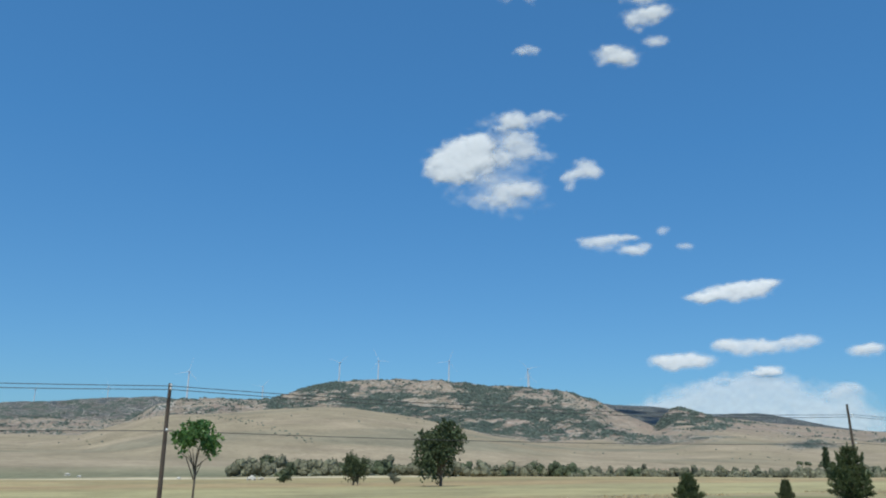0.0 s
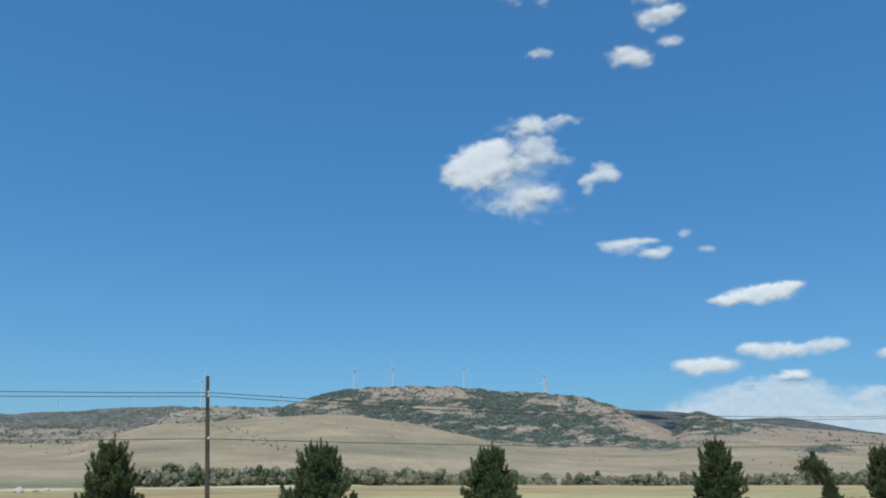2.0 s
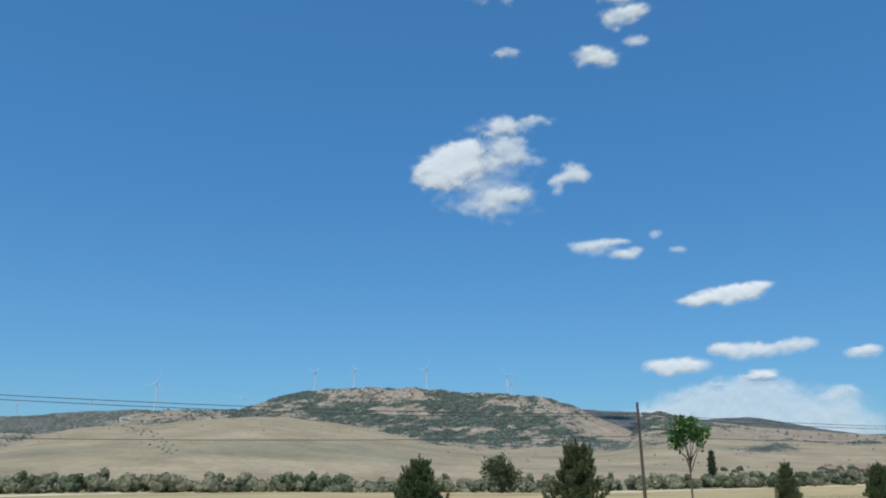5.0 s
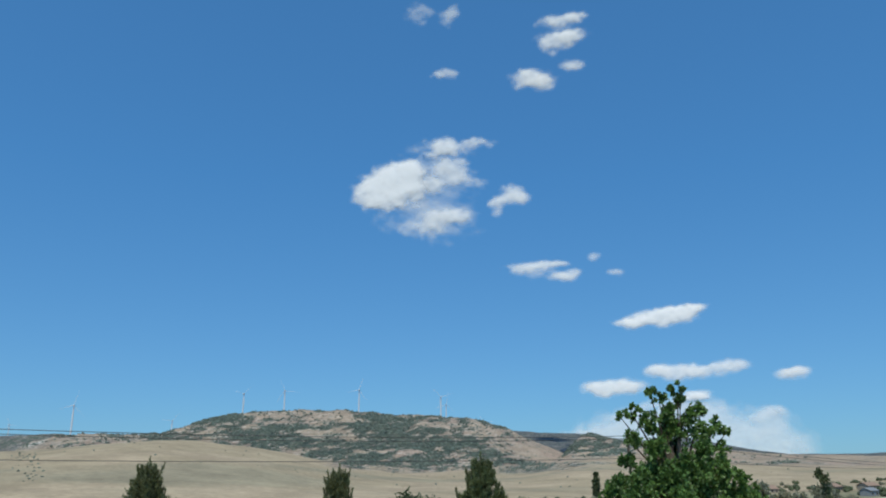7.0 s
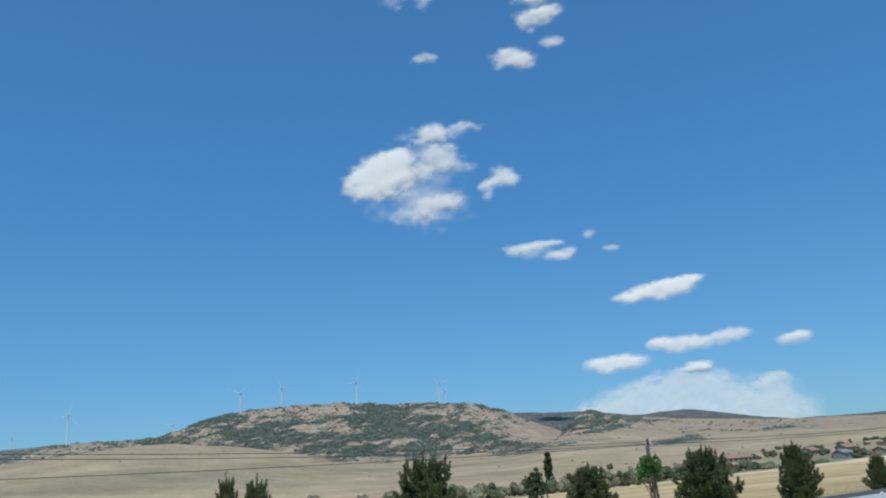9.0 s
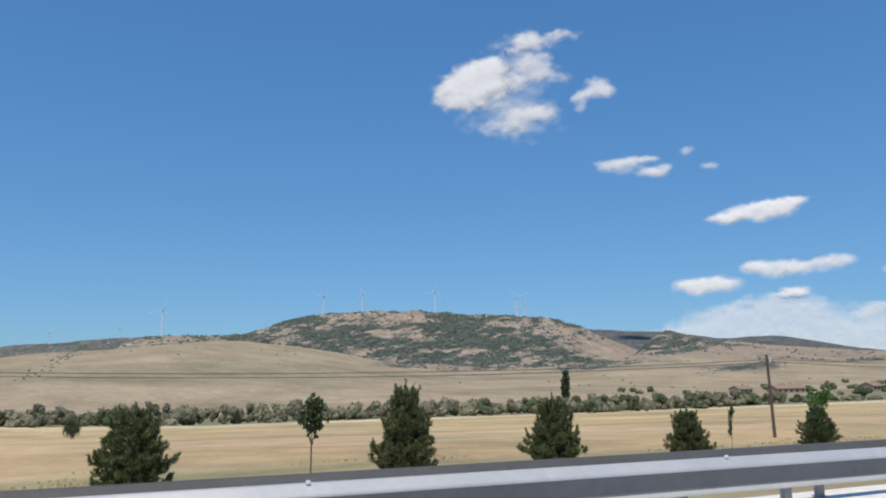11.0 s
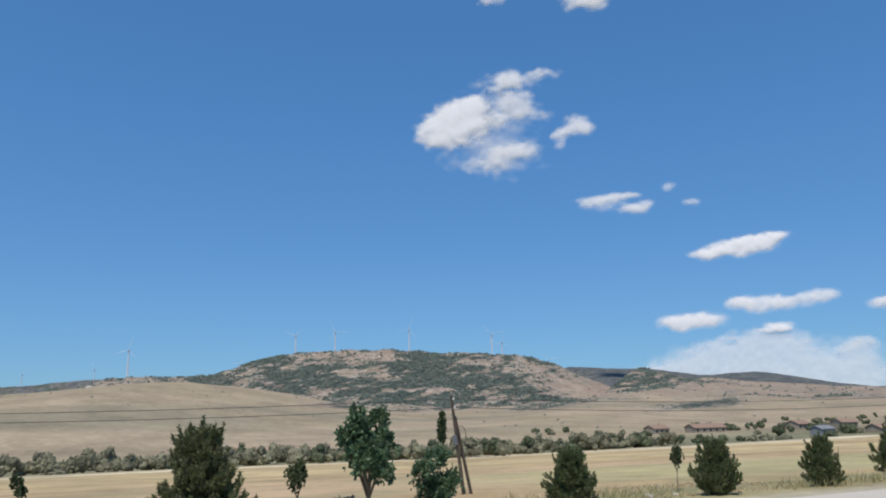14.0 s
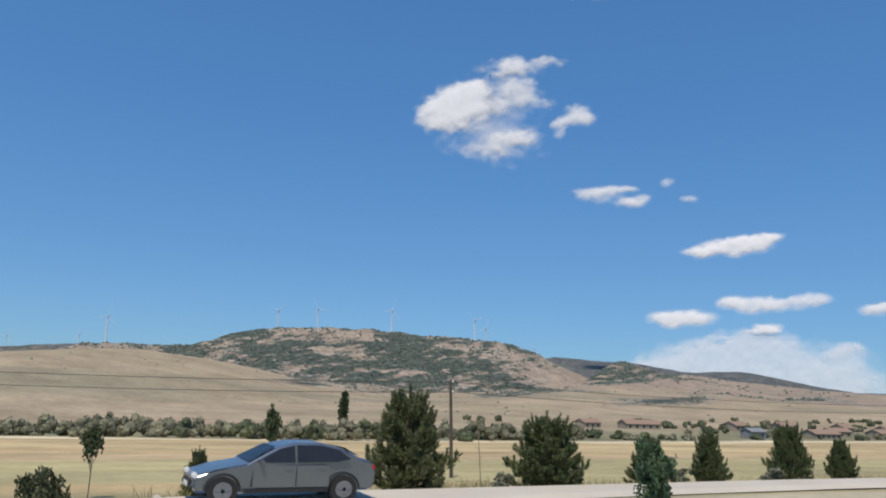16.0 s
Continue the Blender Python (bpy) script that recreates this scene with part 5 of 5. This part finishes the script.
VILLAGE_HOUSE = "low plastered village house with a faded clay tile roof"
for x, y, w, d, h, turn, rm, wm, label in (
        (522, 322, 11, 7, 2.8, 8, ROOF_TILE, PLASTER, VILLAGE_HOUSE), (549, 316, 20, 8, 2.6, -4, ROOF_TILE, PLASTER, "long low barn with a faded clay tile roof"),
        (567, 260, 10, 6, 3.2, 6, BLUE_SHEET, BLUE_SHEET, "pale blue-grey sheet metal shed"), (613, 262, 19, 8, 2.4, 4, ROOF_TILE, PLASTER, "long low barn with a faded clay tile roof"),
        (634, 270, 12, 7, 2.8, -10, ROOF_TILE, PLASTER, VILLAGE_HOUSE), (650, 258, 13, 8, 2.8, 7, ROOF_TILE, PLASTER, VILLAGE_HOUSE),
        (628, 296, 11, 8, 3.0, -6, ROOF_TILE, PLASTER, VILLAGE_HOUSE), (664, 290, 12, 8, 3.0, 15, ROOF_TILE, PLASTER, VILLAGE_HOUSE),
        (602, 304, 12, 8, 2.8, 12, ROOF_TILE, PLASTER, VILLAGE_HOUSE), (695, 285, 13, 8, 3.0, 0, ROOF_TILE, PLASTER, VILLAGE_HOUSE)):
    house(x, y, w, d, h, turn, rm, wm, label)


# ================= the car on the side road
def car(x, y, z):
    ob = thing("car", "silver-blue saloon car driving on the pale side road", "car", at=pose(x, y, z))
    ob.scale = (1.0, 1.0, 0.93)
    # outline of the body in side view, front at -X
    low = [(-2.15, 0.32), (-2.2, 0.52), (-2.12, 0.66), (-1.55, 0.80), (-0.85, 0.92), (-0.15, 1.30), (0.25, 1.40), (0.85, 1.40), (1.35, 1.28), (1.85, 1.02), (2.12, 0.96), (2.2, 0.72), (2.18, 0.4), (2.05, 0.28), (-2.0, 0.26)]
    bm = bmesh.new()
    sides = []
    for sy in (-1, -0.55, 0.55, 1):
        ring = []
        for px, pz in low:
            cab = min(1, max(0, (pz - 0.9) / 0.5))
            nose = min(1, max(0, (abs(px) - 1.4) / 0.8))
            half = 0.88 - 0.22 * cab - 0.12 * nose
            lift = 0.03 * (1 - abs(sy)) * (1 if pz > 0.6 else 0)
            ring.append(bm.verts.new((px, sy * half, pz + lift)))
        sides.append(ring)
    for ring in sides:
        for v in ring:
            if v.co.x < -1.35:
                v.co.x = -1.35 + (v.co.x + 1.35) * 0.76
    n = len(low)
    for a, b in zip(sides, sides[1:]):
        for k in range(n):
            bm.faces.new((a[k], a[(k + 1) % n], b[(k + 1) % n], b[k]))
    bm.faces.new(sides[0][::-1])
    bm.faces.new(sides[-1])
    bmesh.ops.recalc_face_normals(bm, faces=bm.faces)
    bmesh.ops.bevel(bm, geom=[e for e in bm.edges if e.calc_face_angle(0) > 0.5], offset=0.06, segments=3, affect="EDGES")
    body = part("body", bm, ob, mat=CAR_PAINT)
    body.data.polygons.foreach_set("use_smooth", [True] * len(body.data.polygons))
    body.data.set_sharp_from_angle(angle=radians(38))
    for sy in (-1, 1):
        for outline in ([(-0.70, 0.95), (-0.10, 1.27), (0.22, 1.34), (0.22, 0.96)], [(0.28, 0.96), (0.28, 1.35), (0.85, 1.35), (1.28, 1.24), (1.55, 1.03), (1.2, 0.97)]):
            bm = bmesh.new()
            vs = []
            for off in (0.012, -0.01):
                vs.append([bm.verts.new((px, sy * (0.88 - 0.22 * min(1, max(0, (pz - 0.9) / 0.5)) + off), pz)) for px, pz in outline])
            m = len(outline)
            bm.faces.new(vs[0])
            bm.faces.new(vs[1][::-1])
            for k in range(m):
                bm.faces.new((vs[0][k], vs[1][k], vs[1][(k + 1) % m], vs[0][(k + 1) % m]))
            bmesh.ops.recalc_face_normals(bm, faces=bm.faces)
            part("side_window", bm, ob, "dark glass", mat=GLASS_DARK)
        for wx in (-1.35, 1.38):
            bm = bmesh.new()
            tube(bm, (wx, sy * 0.72, 0.32), (wx, sy * 0.90, 0.32), 0.32, 0.32, 28)
            tyre = part("tyre", bm, ob, mat=RUBBER)
            bm = bmesh.new()
            tube(bm, (wx, sy * 0.84, 0.32), (wx, sy * 0.905, 0.32), 0.225, 0.20, 24)
            for k in range(5):
                a = 6.283 * k / 5
                box(bm, (0.07, 0.016, 0.19), (wx + 0.1 * math.sin(a), sy * 0.909, 0.32 + 0.1 * math.cos(a)), Matrix.Rotation(a, 4, "Y"))
            part("rim", bm, tyre, "grey alloy rim", mat=POST_STEEL)
        bm = bmesh.new()
        box(bm, (0.10, 0.36, 0.13), (-1.92, sy * 0.58, 0.65), bevel=0.03)
        part("headlight", bm, ob, "clear glass headlight", mat=WHITE)
        bm = bmesh.new()
        box(bm, (0.10, 0.16, 0.11), (-0.55, sy * 0.93, 0.98), bevel=0.03)
        part("mirror", bm, ob, mat=CAR_PAINT)
    for outline in ([(-0.80, 0.945), (-0.20, 1.285)], [(1.40, 1.275), (1.82, 1.055)]):
        bm = bmesh.new()
        (ax, az), (bx, bz) = outline
        v = []
        for px, pz, half in ((ax, az, 0.74), (bx, bz, 0.58)):
            for sy in (-1, 1):
                v.append(bm.verts.new((px - 0.0, sy * half, pz + 0.035)))
        bm.faces.new((v[0], v[1], v[3], v[2]))
        bmesh.ops.solidify(bm, geom=bm.faces[:], thickness=0.01)
        part("windscreen", bm, ob, "dark glass", mat=GLASS_DARK)
    bm = bmesh.new()
    box(bm, (0.06, 1.0, 0.2), (-1.98, 0, 0.45), bevel=0.02)
    part("grille", bm, ob, mat=BLACK)
    for sy in (-1, 1):
        for x0, x1 in ((-0.72, 0.24), (0.26, 1.02)):
            bm = bmesh.new()
            box(bm, (x1 - x0, 0.02, 0.50), ((x0 + x1) / 2, sy * 0.879, 0.64), bevel=0.006)
            door = part("door", bm, ob, mat=CAR_PAINT)
            bm = bmesh.new()
            box(bm, (0.17, 0.03, 0.03), (x1 - 0.16, sy * 0.897, 0.80), bevel=0.008)
            part("handle", bm, door, mat=CAR_PAINT)
        bm = bmesh.new()
        box(bm, (1.9, 0.03, 0.09), (0.05, sy * 0.876, 0.31), bevel=0.01)
        part("sill", bm, ob, "dark plastic sill", mat=BLACK)
        for wx in (-1.35, 1.38):
            bm = bmesh.new()
            for k in range(12):
                a0, a1 = math.pi * k / 12, math.pi * (k + 1) / 12
                tube(bm, (wx + 0.37 * math.cos(a0), sy * 0.875, 0.33 + 0.37 * math.sin(a0)), (wx + 0.37 * math.cos(a1), sy * 0.875, 0.33 + 0.37 * math.sin(a1)), 0.025, 0.025, 6)
            part("wheel_arch", bm, ob, "dark wheel arch", mat=BLACK)
        bm = bmesh.new()
        box(bm, (0.08, 0.30, 0.14), (2.15, sy * 0.58, 0.82), bevel=0.03)
        part("tail_light", bm, ob, "red tail light", mat=RED)
        bm = bmesh.new()
        box(bm, (0.06, 0.22, 0.08), (-1.97, sy * 0.60, 0.40), bevel=0.015)
        part("air_intake", bm, ob, mat=BLACK)
    bm = bmesh.new()
    box(bm, (0.02, 0.50, 0.11), (-2.015, 0, 0.42), bevel=0.004)
    part("plate", bm, ob, "blank white plate", mat=WHITE)


car(292.6, 18.5, -1.17)


# ================= clouds
def cloud_material():
    m, n, l, p = shader("cloud vapour")
    col = n.new("ShaderNodeVertexColor")
    col.layer_name = "vapour"
    sep = n.new("ShaderNodeSeparateColor")
    l.new(col.outputs["Color"], sep.inputs["Color"])
    # droplets scatter the light onward as much as back
    dif, on, clear, both = n.new("ShaderNodeBsdfDiffuse"), n.new("ShaderNodeBsdfTranslucent"), n.new("ShaderNodeBsdfTransparent"), n.new("ShaderNodeMixShader")
    for b in (dif, on):
        b.inputs["Color"].default_value = (0.88, 0.87, 0.865, 1)
    both.inputs[0].default_value = 0.3
    l.new(dif.outputs[0], both.inputs[1])
    l.new(on.outputs[0], both.inputs[2])
    mix = n.new("ShaderNodeMixShader")
    l.new(sep.outputs["Red"], mix.inputs[0])
    l.new(clear.outputs[0], mix.inputs[1])
    l.new(both.outputs[0], mix.inputs[2])
    l.new(mix.outputs[0], n["Material Output"].inputs["Surface"])
    return m


VAPOUR = cloud_material()


def cloud(name, label, eye_x, az, el, far, puffs, thin=1.0, seed=0, ragged=1.0, step=3.0, parent=None):
    """A heap of vapour: a closed shell whose depth and density follow the same lumpy field.
    puffs: (right, up, half width, half height, weight) in milliradians / 0.7326 about the middle."""
    unit = far / 1365.0
    xs0, xs1 = min(p[0] - 2.1 * p[2] for p in puffs), max(p[0] + 2.1 * p[2] for p in puffs)
    ys0, ys1 = min(p[1] - 2.4 * p[3] for p in puffs), max(p[1] + 2.1 * p[3] for p in puffs)
    u, v = np.meshgrid(np.arange(xs0, xs1, step), np.arange(ys0, ys1, step))
    k = 0.045
    wu = u + ragged * 16 * (fbm(u * k + seed, v * k * 1.4, 3) - 0.5) + ragged * 3 * (fbm(u * 0.13 + seed, v * 0.15 + 4, 2) - 0.5)
    wv = v + ragged * 13 * (fbm(u * k + 31 + seed, v * k * 1.4 + 8, 3) - 0.5) + ragged * 3 * (fbm(u * 0.13 + 3, v * 0.15 + seed, 2) - 0.5)
    d = np.zeros(u.shape)
    for pu, pv, ru, rv, wt in puffs:
        # crisp above, trailing off below
        fall = np.where(wv < pv, 1.4 * rv, rv)
        q = ((wu - pu) / ru) ** 2 + ((wv - pv) / fall) ** 2
        d = d + wt * np.exp(-1.15 * q ** 1.35)
    torn = fbm(u * 0.07 + seed, v * 0.10 + 2, 4)
    d = np.clip(d, 0, 1.5) + ragged * 0.9 * (torn - 0.5) * np.exp(-0.7 * d) * ease(0.0, 0.3, d)
    alpha = thin * ease(0.12, 1.1, d) * (0.80 + 0.4 * torn)
    alpha[0], alpha[-1], alpha[:, 0], alpha[:, -1] = 0, 0, 0, 0
    # find the separate puffs and drop crumbs that hang by themselves
    seen, puffs_found = np.zeros(u.shape, bool), []
    for i, j in zip(*np.nonzero(alpha > 0.004)):
        if seen[i, j]:
            continue
        seen[i, j] = True
        patch = [(i, j)]
        for a, b in patch:
            for c, e in ((a + 1, b), (a - 1, b), (a, b + 1), (a, b - 1)):
                if alpha[c, e] > 0.004 and not seen[c, e]:
                    seen[c, e] = True
                    patch.append((c, e))
        if len(patch) > 30:
            puffs_found.append(tuple(np.array(patch).T))
    way = heading(az, el)
    right = Vector((math.cos(radians(az)), -math.sin(radians(az)), 0))
    up = right.cross(way)
    mid = Vector((eye_x, 0, EYE)) + way * far
    nr, nc = u.shape
    idx = np.arange(nr * nc).reshape(nr, nc)
    made = []
    for where_puff in puffs_found:
        own = np.zeros(u.shape)
        own[where_puff] = alpha[where_puff]
        depth = (6.5 * np.clip(d, 0, 1.3) + 3.4 * (fbm(u * 0.055 + seed, v * 0.07, 2) - 0.5) * np.clip(d, 0, 1)) * (own > 0)
        verts, faces = [], []
        for side in (-1, 1):
            verts += (np.array(mid)[None, None] + unit * (u[..., None] * np.array(right) + v[..., None] * np.array(up)
                      + (side * depth + 1.1 * v)[..., None] * np.array(way))).reshape(-1, 3).tolist()
            # both skins meet along the rim
            ids = idx if side < 0 else np.where(own > 0, idx + nr * nc, idx)
            quads = np.stack([ids[:-1, :-1], ids[:-1, 1:], ids[1:, 1:], ids[1:, :-1]], -1).reshape(-1, 4)
            live = np.maximum.reduce([own[:-1, :-1], own[:-1, 1:], own[1:, 1:], own[1:, :-1]]).ravel() > 0
            faces += (quads[live] if side < 0 else quads[live][:, ::-1]).tolist()
        used = np.unique(np.array(faces))
        order = np.full(len(verts), -1)
        order[used] = np.arange(len(used))
        me = to_mesh(name, np.array(verts)[used], order[np.array(faces)], VAPOUR, True)
        shade = np.tile(own.ravel(), 2)[used]
        att = me.color_attributes.new("vapour", "FLOAT_COLOR", "POINT")
        att.data.foreach_set("color", np.stack([shade, shade, shade, np.ones_like(shade)], 1).astype(np.float32).ravel())
        made.append(me)
    if parent:
        for me in made:
            part(name, me, parent, label)
        return parent
    if len(made) == 1:
        return tagged(new(name, made[0]), label, "cloud", "fair-weather clouds")
    ob = thing(name, label, "cloud", "fair-weather clouds")
    for me in made:
        part("puff", me, ob)
    return ob


heap = thing("cloud", "bright ragged heap cloud with torn edges", "cloud", "fair-weather clouds")
for seed, thick, puffs in (
        (1, 1.0, ((-86, -14, 38, 22, 0.75), (-56, 0, 44, 32, 0.85), (-26, 14, 34, 28, 0.7), (-12, 30, 22, 16, 0.55), (-14, -12, 26, 14, 0.45), (-72, -34, 40, 9, 0.3))),
        (21, 0.74, ((43, 74, 22, 19, 0.8), (66, 64, 36, 13, 0.6), (106, 78, 36, 8, 0.6), (18, 62, 30, 16, 0.45))),
        (22, 0.64, ((60, 28, 32, 18, 0.72), (22, 18, 34, 24, 0.46), (76, 2, 44, 10, 0.52), (18, -5, 22, 10, 0.6), (40, 48, 36, 8, 0.34))),
        (23, 0.72, ((52, -53, 44, 12, 0.9), (10, -60, 32, 12, 0.5), (-15, -40, 46, 11, 0.45), (2, -78, 50, 15, 0.42)))):
    cloud("lobe", "", 225, 29.0, 21.3, 4400, puffs, thick, seed, 1.0, parent=heap)
cloud("haze", "faint bluish haze between the lobes", 225, 29.0, 21.3, 4420, ((20, 40, 60, 40, 0.5), (30, 0, 70, 40, 0.5), (-10, -50, 80, 30, 0.55), (40, -70, 60, 26, 0.4)), 0.24, 25, 1.2, parent=heap)
cloud("cloud", "small bright torn white cloud", 225, 35.7, 20.2, 3700, ((8, 8, 22, 17, 0.7), (24, -2, 18, 9, 0.5), (-24, -12, 14, 18, 0.65), (-8, -2, 14, 7, 0.35)), 0.7, 2, 0.9)
cloud("cloud", "flat broken white cloudlet below the heap cloud", 225, 38.6, 14.8, 4200,
      ((-44, 2, 36, 7, 0.6), (-6, 8, 46, 6, 0.6), (24, 6, 24, 5, 0.5), (-16, -8, 44, 12, 0.36), (28, -17, 24, 7, 0.95), (48, -8, 16, 5, 0.6)), 0.68, 3, 0.7)
cloud("cloud", "faint small cloudlet in blue sky", 225, 43.3, 14.2, 4500, ((12, 1, 18, 6, 0.8), (-24, 1, 9, 5, 0.7), (-22, 32, 13, 7, 0.6)), 0.5, 4, 0.7)
cloud("cloud", "long bright cloud tapering to one side", 225, 46.8, 10.84, 4000, ((0, 0, 56, 12, 0.9), (36, 9, 36, 10, 0.8), (-48, -8, 32, 8, 0.8), (66, 15, 16, 7, 0.6), (8, 10, 30, 8, 0.4)), 0.92, 5, 0.8)
cloud("cloud", "low flat-bottomed white cloud", 225, 43.2, 5.93, 4480, ((2, 2, 48, 12, 0.9), (-28, -3, 30, 11, 0.6), (34, 0, 24, 8, 0.5)), 0.78, 6, 0.7)
cloud("cloud", "low long flat-bottomed cloud", 225, 49.03, 6.92, 4860, ((-32, 0, 42, 13, 0.85), (-66, 3, 22, 9, 0.6), (18, -1, 34, 9, 0.65), (62, 5, 32, 9, 0.85)), 0.76, 7, 0.7)
cloud("cloud", "small low white cloudlet", 225, 55.2, 6.4, 4860, ((0, 0, 28, 8, 0.8), (12, 4, 20, 6, 0.5)), 0.8, 8, 0.5)
bank = thing("cloud_bank", "pale translucent bank of cloud rising behind the hill", "cloud", "fair-weather clouds")
cloud("veil", "thin grey-white veil", 225, 47.5, 3.0, 3800,
      ((-10, 22, 84, 30, 0.75), (-78, 2, 96, 30, 0.7), (30, 24, 44, 28, 0.6), (-136, -20, 80, 22, 0.7), (100, 2, 74, 34, 0.55), (150, 14, 34, 18, 0.4), (0, -34, 160, 36, 0.8), (132, -36, 80, 34, 0.6)), 0.40, 9, 0.9, parent=bank)
cloud("crest", "bright crest", 225, 47.5, 3.0, 3780, ((34, 55, 22, 7, 0.95), (10, 49, 28, 5, 0.55), (-40, 38, 28, 5, 0.35)), 0.9, 19, 0.7, parent=bank)
cloud("crest", "bright crest", 225, 47.5, 3.0, 3780, ((-212, -22, 18, 6, 0.9),), 0.8, 20, 0.5, 2.0, parent=bank)
cloud("crest", "bright crest", 225, 47.5, 3.0, 3780, ((154, 24, 20, 8, 0.7), (128, 12, 24, 7, 0.4)), 0.5, 24, 0.7, 2.0, parent=bank)
cloud("cloud", "bright heap cloud high in the sky", 126, 41.8, 31.7, 2600, ((-10, -17, 36, 11, 0.8), (20, -12, 26, 10, 0.6), (-6, 12, 36, 11, 0.75), (26, 16, 16, 10, 0.6), (-22, -32, 16, 9, 0.4)), 0.95, 10, 0.9)
cloud("cloud", "bright heap cloud high in the sky", 126, 40.0, 28.4, 2700, ((-22, 2, 32, 14, 0.9), (6, -8, 22, 11, 0.75), (50, 17, 26, 9, 0.8), (-82, -34, 14, 5, 0.35)), 0.95, 11, 0.8)
cloud("cloud", "faint wisp of cloud high in the sky", 126, 32.0, 29.0, 2800, ((2, -2, 17, 9, 0.75), (-10, -5, 12, 6, 0.4)), 0.6, 12)
cloud("cloud", "faint wisp of cloud high in the sky", 126, 31.0, 33.2, 2700, ((-22, 0, 24, 15, 0.6), (26, -8, 16, 12, 0.5), (38, 4, 14, 12, 0.5)), 0.6, 13)
